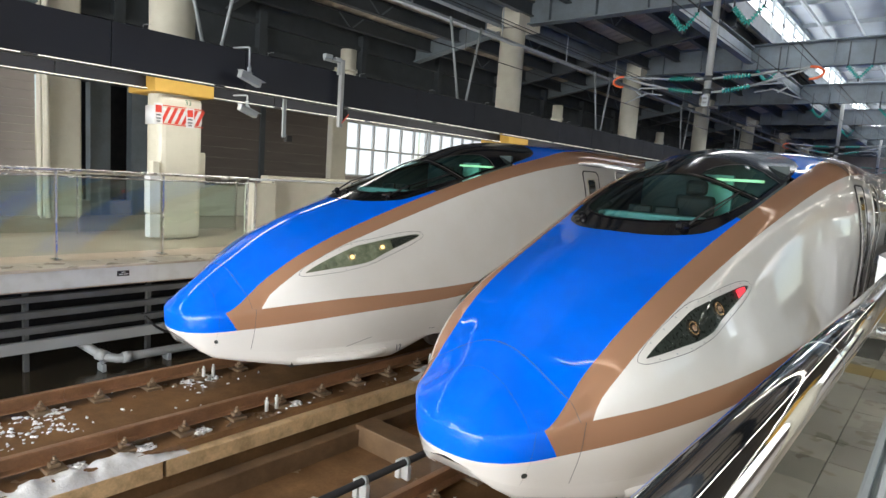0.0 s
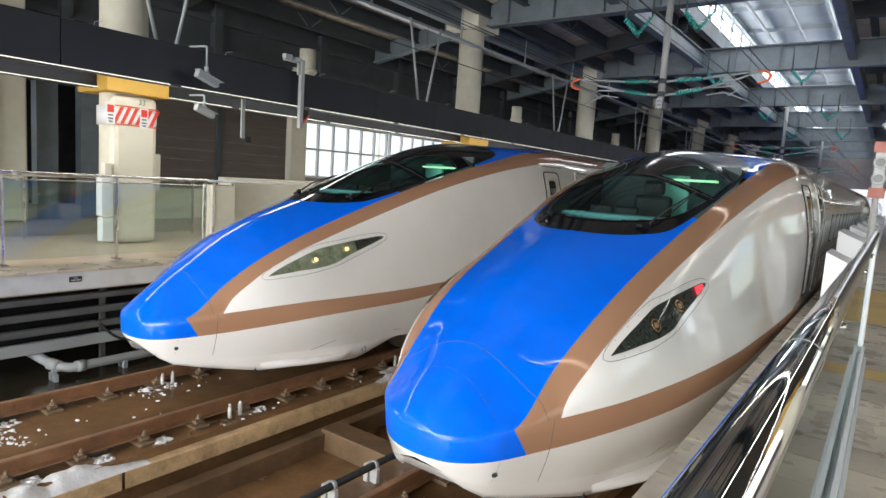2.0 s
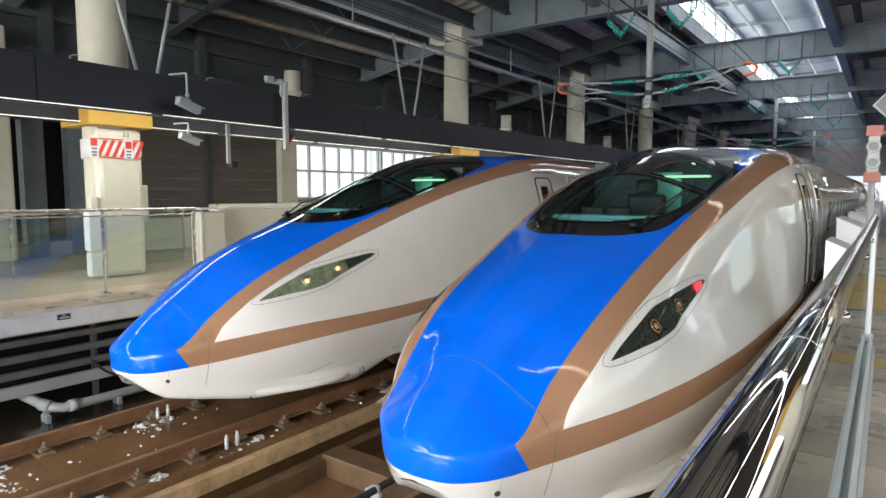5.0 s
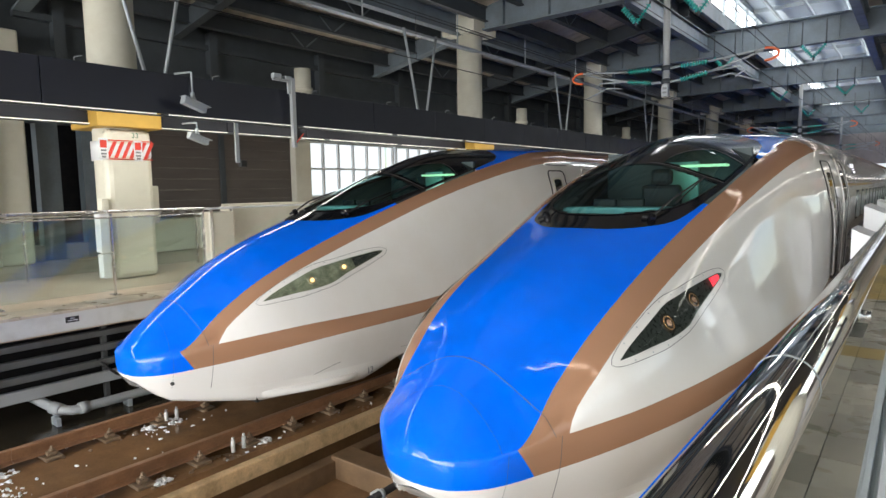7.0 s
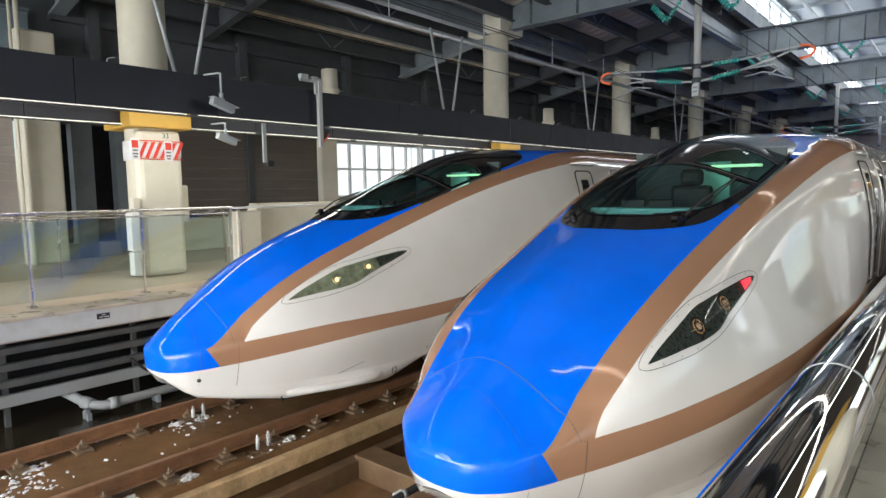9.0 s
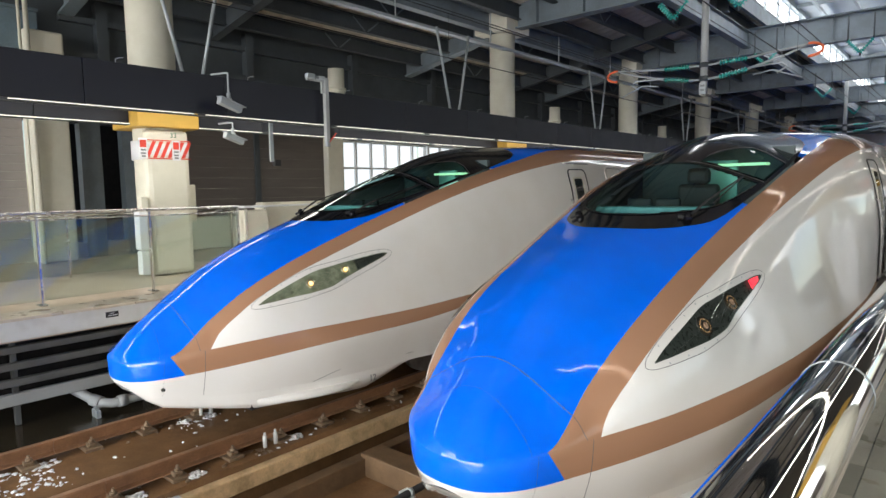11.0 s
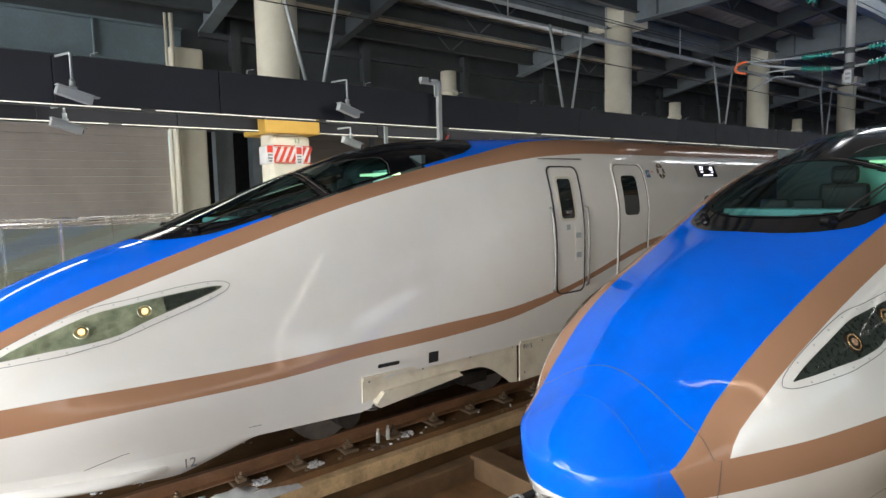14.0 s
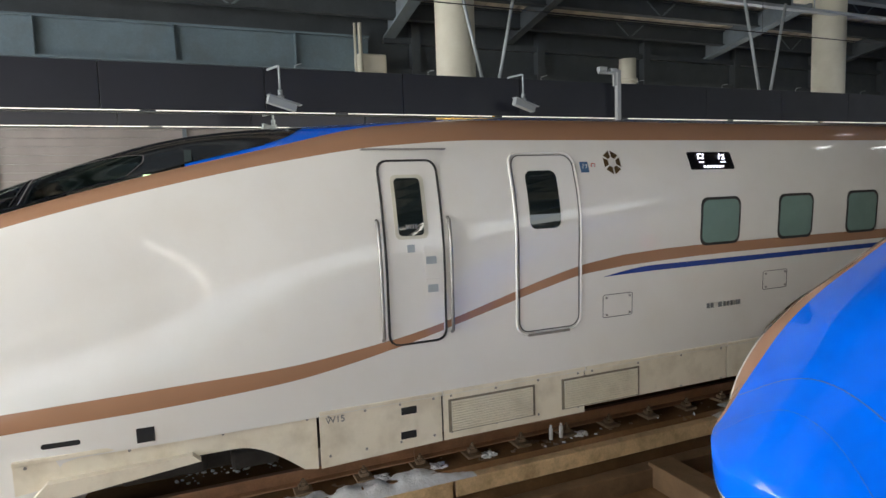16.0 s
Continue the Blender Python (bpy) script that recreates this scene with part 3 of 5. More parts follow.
        for y in (1.62, 2.10):
            s = side * ((up(y) + low(y)) / 2 + .01)
            c, n = spot(y, s, .006), (spot(y, s, .03) - spot(y, s)).normalized()
            if not lit:
                part("lamp_cup", rods((c, c + n * .006, .082), n=22), CUP, head, "dark round lamp cup")
            bm = bmesh.new()
            ring_side = n.orthogonal().normalized()
            other = n.cross(ring_side)
            path_tube(bm, [c + n * .010 + .055 * (math.cos(q) * ring_side + math.sin(q) * other) for q in [2 * math.pi * k / 18 for k in range(19)]], .007, 6)
            bowl = part("lamp_ring", bm, BRASS if not lit else REFLECTOR, head)
            bm = rods((c + n * .010, c + n * .018, .026), n=16)
            part("bulb", bm, BULB_WARM if lit else BULB_COLD, bowl, "glowing warm bulb" if lit else "amber unlit bulb")
        if lit:
            bm = bmesh.new()
            rows = []
            for k in range(8):
                y = 2.26 + .44 * k / 7
                rows.append([bm.verts.new(spot(y, side * (up(y) + .02 + (low(y) - up(y) - .04) * i / 3), .012)) for i in range(4)])
            for u, w in zip(rows, rows[1:]):
                for i in range(3):
                    bm.faces.new((u[i], u[i + 1], w[i + 1], w[i]))
            part("tail_lamp", bm, LAMP_DARK, head, "dark unlit tail lamp")
        if not lit:
            bm = bmesh.new()
            rows = []
            for k in range(7):
                y = 2.50 + .18 * k / 6
                rows.append([bm.verts.new(spot(y, side * (up(y) + .02 + (low(y) - up(y) - .04) * i / 3), .011)) for i in range(4)])
            for u, w in zip(rows, rows[1:]):
                for i in range(3):
                    bm.faces.new((u[i], u[i + 1], w[i + 1], w[i]))
            part("tail_lamp", bm, TAIL_RED, head, "glowing red tail lamp")
        bm = bmesh.new()
        lamp_patch(bm, .020, lamp_edges(), side)
        face_up(bm)
        ob = part("lamp_cover", bm, LENS, head)
        ob.visible_shadow = False
        bm = bmesh.new()
        rim_up, rim_low = lamp_rim()
        ys = [.93 + 1.89 * (1 - math.cos(math.pi * k / 40)) / 2 for k in range(41)]
        strip(bm, [(y, side * rim_up(y)) for y in ys] + [(y, side * rim_low(y)) for y in ys[::-1]], .0045, .006)
        part("lamp_seam", bm, SEAM, head)
        for k in range(9):
            for edge, rim in ((up, rim_up), (low, rim_low)):
                y = 1.12 + .19 * k
                c = spot(y, side * (.35 * edge(y) + .65 * rim(y)), .003)
                part("rivet", rods((c, spot(y, side * (.35 * edge(y) + .65 * rim(y)), .007), .006), n=6), STEEL_PALE, head)
    # pilot with its ears and number
    bm = bmesh.new()
    ys = [-.12 + .12 * k for k in range(27)]
    floor_bm = bmesh.new()
    floor_last = None
    for side in (1, -1):
        last = None
        for y in ys:
            x, z = on_section(y, 6)
            zb = min(z - .004, max(.46 - .15 * (y + .1), .30) if y < 1.4 else .30 - .03 * (y - 1.4))
            if y < .13:
                zb = z - .004 - (z - zb) * (y + .12) / .26
            if y > 2.25:
                zb = zb + (y - 2.25) / .75 * (z - .004 - zb)
            row = [bm.verts.new((side * (x - .03 * k * k / 9 - .02 * k / 3 * (1 if y > .3 else 2)), y, z + (zb - z) * k / 3)) for k in range(4)]
            row.append(bm.verts.new((side * (x - .12), y, zb + .01)))
            if last:
                for k in range(4):
                    bm.faces.new((last[k], row[k], row[k + 1], last[k + 1])).smooth = True
            last = row
            if side > 0 and y < 1.5:
                across = [floor_bm.verts.new((q * (x - .05), y, zb + .012)) for q in (1, -1)]
                if floor_last:
                    floor_bm.faces.new((floor_last[0], across[0], across[1], floor_last[1])).smooth = True
                floor_last = across
    bmesh.ops.recalc_face_normals(bm, faces=bm.faces)
    pilot = part("pilot", bm, WHITE, train, "white snow pilot under the nose")
    part("pilot_floor", floor_bm, WHITE, pilot)
    for side in (1, -1):
        bm = bmesh.new()
        rows = []
        for k in range(15):
            t = k / 14
            y = .95 + 1.27 * t
            w = .17 * math.sin(math.pi * min(1, .08 + t * .95) ** 1.4) ** .6
            x, z = on_section(y, 6)
            zc = .365 - .02 * t
            rows.append([bm.verts.new((side * (x - .05 + w * math.cos(a)), y, zc + .055 * math.sin(a) + .04 * t * math.cos(a))) for a in [math.pi * i / 4 - math.pi / 2 for i in range(5)]])
        for u, w in zip(rows, rows[1:]):
            for i in range(4):
                bm.faces.new((u[i], u[i + 1], w[i + 1], w[i])).smooth = True
        bmesh.ops.recalc_face_normals(bm, faces=bm.faces)
        part("deflector", bm, WHITE, pilot, "rounded white deflector")
        strip_bm = bmesh.new()
        strip(strip_bm, [(1.55, side * 5.99), (1.84, side * 5.80), (2.98, side * 5.80)], .006, .003)
        part("pilot_seam", strip_bm, SEAM, pilot)
        x, z = on_section(2.34, 6)
        text_part("car_number", "12", .12, Matrix(((0, 0, side, side * (x + .012)), (side, 0, 0, 2.34), (0, 1, 0, .39), (0, 0, 0, 1))), INK, pilot)
    for side in (1, -1):
        c, n = spot(.10, side * 5.55, .0), (spot(.10, side * 5.55, .02) - spot(.10, side * 5.55)).normalized()
        part("tow_eye", rods((c - n * .01, c + n * .003, .024), n=12), LAMP_DARK, train)
    # skirts, bogie and underframe
    for side in (1, -1):
        runs = ((3.98, 6.21, 1), (6.23, 7.38, 0), (7.40, 9.0, 0), (9.02, 11.0, 0), (11.02, 13.0, 0), (13.02, 17.0, 0), (17.02, 19.6, 0), (19.62, 22.6, 1), (22.62, 25.3, 0))
        for a, b, cut in runs:
            bm = bmesh.new()
            x0 = 1.655 if a > 5 else 1.62
            top = .86
            if cut:
                n = 14
                out = [(a, top), (b, top)] + [(b, .36)] + [(b - .12 - (b - a - .9) * k / n * .0 - (b - a) * .36 * k / n, .38 + .30 * math.sin(math.pi / 2 * min(1, 1.4 * k / n))) for k in range(n + 1)] + [(a + .35, .66), (a, .62)]
            else:
                lowz = .40 if a < 9 else .46
                out = [(a, top), (b, top), (b, lowz), (a, lowz if a > 6.5 else .37)]
            prism(bm, out, "x", side * (x0 - .02), side * x0)
            sk = part("skirt_panel", bm, SKIRT_WHITE, train, "cream soiled underfloor skirt panel")
            part("skirt_rail", boxes((min(side * (x0 - .02), side * (x0 + .022)), max(side * (x0 - .02), side * (x0 + .022)), a, b, .85, .885), bevel=.004), SKIRT_WHITE, sk)
            for k in range(4 if a < 10 and side > 0 else 0):
                y = a + .08 + (b - a - .16) * k / 3
                for z in (.825,) if cut else (.825, .47):
                    part("bolt", rods(((side * (x0 - .005), y, z), (side * (x0 + .006), y, z), .012), n=8), GREY_METAL, sk)
        x0 = 1.655
        bm = bmesh.new()
        prism(bm, [(4.10, .60), (4.20, .70), (5.2, .72), (5.26, .66), (4.14, .55)], "x", side * 1.60, side * 1.70)
        part("step_bracket", bm, SKIRT_WHITE, train)
        for ya, yb, za, zb, r in ((4.17, 4.43, .945, .985, .018), (4.81, 4.94, .88, 1.0, .004), (6.98, 7.13, .72, .79, .008), (6.97, 7.12, .49, .56, .008)):
            bm = bmesh.new()
            if za > .86:
                side_panel(bm, rounded(ya, yb, za, zb, r), .004, side, .01)
            else:
                prism(bm, rounded(ya, yb, za, zb, r), "x", side * 1.60, side * 1.659)
            # near-black plate on the skin, for the dark inside of a hole
            part("vent_hole", bm, SHADE_BLACK, train)
        for ya, yb in ((7.45, 8.40), (8.72, 9.72), (13.4, 14.4)):
            # the plate's dark colour stands for shadow in the gaps of the slats
            fr = bmesh.new()
            cube(fr, min(side * 1.65, side * 1.662), max(side * 1.65, side * 1.662), ya, yb, .47, .79)
            grille = part("louvre", fr, LOUVRE_BACK, train, "louvred vent in the skirt")
            for k in range(12):
                z = .488 + .0245 * k
                bm = bmesh.new()
                prism(bm, [(side * 1.662, z), (side * 1.674, z - .006), (side * 1.674, z + .008), (side * 1.662, z + .012)], "y", ya + .03, yb - .03)
                part("slat", bm, SKIRT_WHITE, grille)
    part("underframe", boxes((-.9, .9, .9, 4.2, .28, .5), (-1.5, 1.5, 6.3, 19, .42, .8), (-1.45, 1.45, 4.2, 25.3, .75, .85)), UNDER, train, "dark equipment under the floor")
    for yc in (5.2, 21.0):
        bogie = part("bogie", boxes((-1.25, -1.05, yc - 1.5, yc + 1.5, .38, .62), (1.05, 1.25, yc - 1.5, yc + 1.5, .38, .62), (-1.1, 1.1, yc - .3, yc + .3, .4, .62), (1.2, 1.42, yc - .55, yc + .1, .44, .60), (1.2, 1.42, yc + .3, yc + .7, .40, .58), bevel=.03), UNDER, train, "dirty grey bogie frame")
        for dy in (-1.25, 1.25):
            wheel = part("wheelset", rods(((-.80, 0, 0), (-.67, 0, 0), .43), ((.67, 0, 0), (.80, 0, 0), .43), ((-.8, 0, 0), (.8, 0, 0), .08), ((.80, .2, .15), (.815, .2, .15), .05), n=28), GREY_METAL, train, "steel wheels on an axle")
            wheel.matrix_basis = pose(0, yc + dy, .43)
            bm = rods(((1.0, yc + dy, .43), (1.38, yc + dy, .43), .14), n=16)
            part("axle_box", bm, UNDER, bogie)
            bm = rods(*[((1.30, yc + dy + .32, .40 + .035 * k), (1.30, yc + dy + .32, .42 + .035 * k), .07) for k in range(6)], n=12)
            part("spring", bm, GREY_METAL, bogie)
    # doors, windows and signs along the sides
    for side in (1, -1):
        def flat(y, z, out):
            return Matrix(((0, 0, side, side * (side_x(y, z) + out)), (side, 0, 0, y), (0, 1, 0, z), (0, 0, 0, 1)))
        bm = bmesh.new()
        side_panel(bm, tall(6.90, 7.43, 1.40, 3.04, .09), .006, side)
        door = part("crew_door", bm, WHITE, train, "narrow white crew door with a black rubber edge")
        bm = bmesh.new()
        patch(bm, side * 4.0, side * 5.0, lambda s: 6.915, lambda s: 7.415, 3, 8, .011)
        bmesh.ops.recalc_face_normals(bm, faces=bm.faces)
        part("door_stripe", bm, COPPER, door)
        bm = bmesh.new()
        frame_tube(bm, tall(6.89, 7.44, 1.39, 3.05, .09), .004, side, .012)
        part("door_seal", bm, BLACK, door)
        bm = bmesh.new()
        side_panel(bm, tall(6.99, 7.30, 2.34, 2.92, .05), .012, side)
        win = part("door_window", bm, CREAM, door)
        bm = bmesh.new()
        side_panel(bm, tall(7.02, 7.26, 2.37, 2.89, .04), .016, side)
        part("pane", bm, PANE_DARK, win)
        text_part("set_number", "W15", .055, flat(7.14, 2.45, .034), BARRIER_WHITE, win)
        text_part("set_number", "W15", .085, Matrix(((0, 0, side, side * 1.657), (side, 0, 0, 6.37), (0, 1, 0, .79), (0, 0, 0, 1))), INK, train)
        for y in (6.83, 7.50):
            bm = bmesh.new()
            path_tube(bm, [(side * (side_x(y, 1.45) + .0), y, 1.45)] + [(side * (side_x(y, z) + .035), y, z) for z in (1.47, 1.7, 1.9, 2.1, 2.3, 2.5)] + [(side * side_x(y, 2.52), y, 2.52)], .016, 8)
            part("grab_rail", bm, GREY_METAL, door, "grey steel grab rail")
        for z, y, w, h in ((2.14, 7.31, .13, .26), (1.88, 7.32, .13, .17)):
            bm = bmesh.new()
            side_panel(bm, rounded(y - w / 2, y + w / 2, z - h / 2, z + h / 2, .005), .010, side, .006)
            hatch = part("door_plate", bm, WHITE, door)
            bm = bmesh.new()
            side_panel(bm, rounded(y - .05, y + .05, z - .035, z + .035, .005), .014, side, .004)
            part("label_plate", bm, STEEL_PALE, hatch)
        bm = bmesh.new()
        side_panel(bm, rounded(7.09, 7.16, 2.22, 2.29, .004), .010, side, .004)
        part("notice", bm, STEEL_PALE, door)
        bm = bmesh.new()
        side_panel(bm, tall(8.22, 8.93, 1.34, 3.09, .11), -.004, side)
        door = part("passenger_door", bm, WHITE, train, "recessed white sliding passenger door")
        bm = bmesh.new()
        frame_tube(bm, tall(8.20, 8.95, 1.32, 3.11, .12), .002, side, .014)
        part("door_frame", bm, WHITE, door)
        bm = bmesh.new()
        frame_tube(bm, tall(8.225, 8.925, 1.345, 3.085, .11), .004, side, .006)
        part("door_seal", bm, SEAM, door)
        bm = bmesh.new()
        side_panel(bm, tall(8.36, 8.71, 2.36, 2.93, .07), .004, side)
        part("door_window", bm, PANE_DARK, door)
        part("door_sill", boxes((min(side * 1.66, side * 1.705), max(side * 1.66, side * 1.705), 8.32, 8.80, 1.30, 1.325)), GREY_METAL, door)
        for k in range(12):
            y = 10.58 + 1.215 * k
            bm = bmesh.new()
            side_panel(bm, tall(y - .03, y + .57, 2.05, 2.59, .09, 4), .003, side)
            win = part("side_window", bm, BLACK, train)
            bm = bmesh.new()
            side_panel(bm, tall(y, y + .54, 2.08, 2.56, .08, 4), .007, side)
            part("pane", bm, PANE_GREEN, win, "green-tinted cabin pane")
        bm = bmesh.new()
        side_panel(bm, rounded(10.48, 11.13, 2.90, 3.10, .02), .005, side)
        sign = part("destination_sign", bm, BLACK_GLOSS, train, "black display with lit white characters")
        bm = bmesh.new()
        for y, z, w, h in ((10.62, 3.03, .012, .10), (10.69, 3.03, .012, .10), (10.655, 3.075, .07, .012), (10.655, 3.03, .07, .010), (10.655, 2.985, .07, .012),
                           (10.93, 3.03, .012, .10), (10.99, 3.06, .06, .012), (10.99, 3.02, .06, .012), (10.98, 2.985, .08, .012), (11.0, 3.03, .012, .09)):
            cube(bm, *sorted((side * (side_x(y, z) + .006), side * (side_x(y, z) + .009))), y - w / 2, y + w / 2, z - h / 2, z + h / 2)
        for k in range(7):
            y = 10.68 + .045 * k
            cube(bm, *sorted((side * (side_x(y, 2.93) + .006), side * (side_x(y, 2.93) + .009))), y - .013, y + .013, 2.920, 2.945)
        part("lit_characters", bm, LED_WHITE, sign)
        bm = bmesh.new()
        for k in range(6):
            a0, a1 = radians(60 * k + 36), radians(60 * k + 84)
            ring = [(9.43 + r * math.cos(a), 3.0 + r * 1.1 * math.sin(a)) for r, a in ((.115, a0), (.115, a1), (.052, a1), (.052, a0))]
            lo = [bm.verts.new((side * (side_x(y, z) + .003), y, z)) for y, z in ring]
            bm.faces.new(lo)
        part("emblem", bm, GOLD, train, "bronze six-part roundel")
        bm = bmesh.new()
        side_panel(bm, rounded(9.02, 9.12, 2.90, 3.01, .004), .004, side, .004)
        plate = part("car_plate", bm, INK_BLUE, train, "small blue car number plate")
        text_part("car_number", "12", .075, flat(9.07, 2.955, .006), BARRIER_WHITE, plate)
        bm = rods(((side * side_x(9.18, 2.97), 9.18, 2.97), (side * (side_x(9.18, 2.97) + .004), 9.18, 2.97), .028), n=18)
        ring = part("notice", bm, RED, train, "small red ringed notice")
        x = side_x(9.18, 2.97)
        part("notice_centre", rods(((side * x, 9.18, 2.97), (side * (x + .005), 9.18, 2.97), .020), n=16), BARRIER_WHITE, ring)
        bm = bmesh.new()
        for y, w in ((10.68, .05), (10.74, .05), (10.86, .06), (10.93, .04), (10.99, .04), (11.04, .04), (11.08, .02), (11.12, .04), (11.16, .04)):
            cube(bm, *sorted((side * 1.686, side * 1.694)), y - w / 2 + .006, y + w / 2 - .006, 1.33, 1.385)
        part("fleet_number_bars", bm, INK, train)
        bm = bmesh.new()
        out = [(9.23, 1.815)] + [(9.23 + .7 * k / 6, 1.815 + .075 * math.sin(math.pi / 2 * k / 6)) for k in range(1, 7)] + [(25.3, 1.91), (25.3, 1.85), (9.9, 1.83)]
        prism(bm, out, "x", side * 1.688, side * 1.6935)
        part("navy_stripe", bm, DEEP_BLUE, train)
        for y0, y1, z0, z1 in ((9.23, 9.61, 1.38, 1.62), (11.55, 11.95, 1.46, 1.68)):
            bm = bmesh.new()
            o = rounded(y0, y1, z0, z1, .02)
            frame_tube(bm, o, .001, side, .004)
            hatch = part("hatch", bm, SEAM, train)
            bm = rods(*[((side * 1.685, y, z), (side * 1.698, y, z), .012) for y in (y0 + .04, y1 - .04) for z in (z0 + .03, z1 - .03)], n=8)
            part("hatch_bolt", bm, GREY_METAL, hatch)
        bm = bmesh.new()
        cube(bm, *sorted((side * 1.50, side * 1.56)), 6.75, 7.55, 3.145, 3.16)
        part("rain_gutter", bm, GREY_METAL, train)
    # the cars behind
    for c in range(cars):
        y0 = 25.75 + 25.4 * c
        bm = bmesh.new()
        ys = [y0, y0 + .06, y0 + 12, y0 + 24.9, y0 + 24.96]
        rows = [[bm.verts.new((on_section(22, s)[0] * (1 if 0 < j < 4 else .97), y, on_section(22, s)[1])) for s in SECT] for j, y in enumerate(ys)]
        for u, w in zip(rows, rows[1:]):
            for i in range(len(SECT) - 1):
                f = bm.faces.new((u[i], w[i], w[i + 1], u[i + 1]))
                f.smooth, f.material_index = True, body_colour(20, (SECT[i] + SECT[i + 1]) / 2)
        for r in (rows[0], rows[-1]):
            bm.faces.new(r).material_index = 3
        bmesh.ops.recalc_face_normals(bm, faces=bm.faces)
        car = part("carriage", bm, [BLUE, COPPER, WHITE, UNDER], train, "white carriage with copper and blue bands")
        part("gangway", boxes((-1.3, 1.3, y0 - .36, y0, .9, 3.3)), BLACK, car)
        part("skirt", boxes((-1.655, -1.6, y0 + .3, y0 + 24.6, .42, .86), (1.6, 1.655, y0 + .3, y0 + 24.6, .42, .86)), SKIRT_WHITE, car)
        for k in range(18):
            y = y0 + 2.6 + 1.13 * k
            bm = bmesh.new()
            prism(bm, tall(y, y + .54, 2.08, 2.56, .08, 2), "x", 1.66, 1.70)
            part("side_window", bm, PANE_DARK, car)
        for y in (y0 + .9, y0 + 23.2):
            bm = bmesh.new()
            prism(bm, tall(y, y + .75, 1.34, 3.0, .1, 2), "x", 1.60, 1.698)
            part("passenger_door", bm, SKIRT_WHITE, car)
    return train


def fixed(x, y=0.0, z=0.0):
    return Matrix.Translation((x, y, z))


train_right = bullet_train("blue and white bullet train with red tail lamps beside the barrier", fixed(0), False, 3)
train_left = bullet_train("blue and white bullet train with lit headlamps, departing", fixed(-4.3), True, 2)

# ---- ground, tracks ----
Y0, Y1 = -18.0, 110.0
solid("ground", boxes((-60, 60, -120, 260, -1.25, -1.15)), BED, "brown wet ground around the station", "ground", kind="structure")
solid("track_slab", boxes((-5.46, -3.22, Y0, Y1, -1.12, -.20)), BED, "wet brown track slab with rust stains", "track bed", kind="structure")
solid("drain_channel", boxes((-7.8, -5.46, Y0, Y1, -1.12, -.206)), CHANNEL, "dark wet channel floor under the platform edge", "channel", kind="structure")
solid("track_slab", boxes((-1.35, 1.9, Y0, Y1, -1.12, -.20)), BED, "wet brown track slab under the standing train", "track bed", kind="structure")
solid("drain_floor", boxes((-3.3, -1.3, Y0, Y1, -1.14, -.78)), BED, "shallow brown water in the pit between tracks", "pit floor", kind="structure")
solid("concrete_ledge", boxes((-3.04, -2.86, Y0, Y1, -.80, -.55), bevel=.012), BEAM, "stained lower concrete ledge", "ledge", kind="structure")
kerb = thing("concrete_kerb", "rust-stained concrete kerb along the track", "kerb", kind="structure")
random.seed(4)
for k in range(30):
    a = Y0 + 4.3 * k
    part("kerb_block", boxes((-3.36, -3.11 + random.uniform(-.01, .01), a, a + (4.27 if k != 4 else 4.12), -.46, -.27 + random.uniform(-.008, .008)), bevel=.014), CONCRETE, kerb)
for y in (1.60, 11.5, 21.5, 33):
    solid("cross_beam", boxes((-2.94, -1.36, y, y + .34, -.79, -.50), bevel=.015), BEAM, "brown concrete cross beam in the pit", "concrete beam", "pit cross beams", "structure")

RAIL_OUT = [(-.0325, 0), (.0325, 0), (.036, -.012), (.034, -.036), (.009, -.045), (.008, -.125), (.06, -.140), (.066, -.152), (-.066, -.152), (-.06, -.140), (-.008, -.125), (-.009, -.045), (-.034, -.036), (-.036, -.012)]
for tx in (-4.3, 0.0):
    for sx in (-.7505, .7505):
        rail = thing("running_rail", "rust-brown steel running rail with welded joints", "rail", group="running rails")
        for a, b in zip([Y0, -1.1, 6.4, 24], [-1.104, 6.396, 23.996, Y1]):
            bm = bmesh.new()
            prism(bm, [(tx + sx + u, w) for u, w in RAIL_OUT], "y", a, b)
            part("rail_length", bm, RAIL, rail)


def fastening():
    f = thing("rail_fastening", "rusty rail clip with bolt on a small plate", "rail clip", group="rail fastenings")
    part("plate", boxes((-.21, .21, -.09, .09, -.20, -.165), bevel=.006), CLIP, f)
    for sx in (-1, 1):
        part("clip", boxes((sx * .11 - .045, sx * .11 + .045, -.05, .05, -.165, -.115), bevel=.015), CLIP, f)
        b = part("bolt", rods(((sx * .12, 0, -.12), (sx * .12, 0, -.055), .016), ((sx * .12, 0, -.115), (sx * .12, 0, -.085), .032), n=8), CLIP, f)
    return f


first = fastening()
first.matrix_world = fixed(-5.05, -2.0)
for tx, ys in ((-5.05, range(26)), (-3.55, range(-1, 28)), (.7505, range(4)), (-.7505, range(10))):
    for k in ys:
        if tx == -5.05 and k == 0:
            continue
        copy_thing(first, fixed(tx, -2.0 + .625 * k + (.3 if tx == -3.55 else 0)))


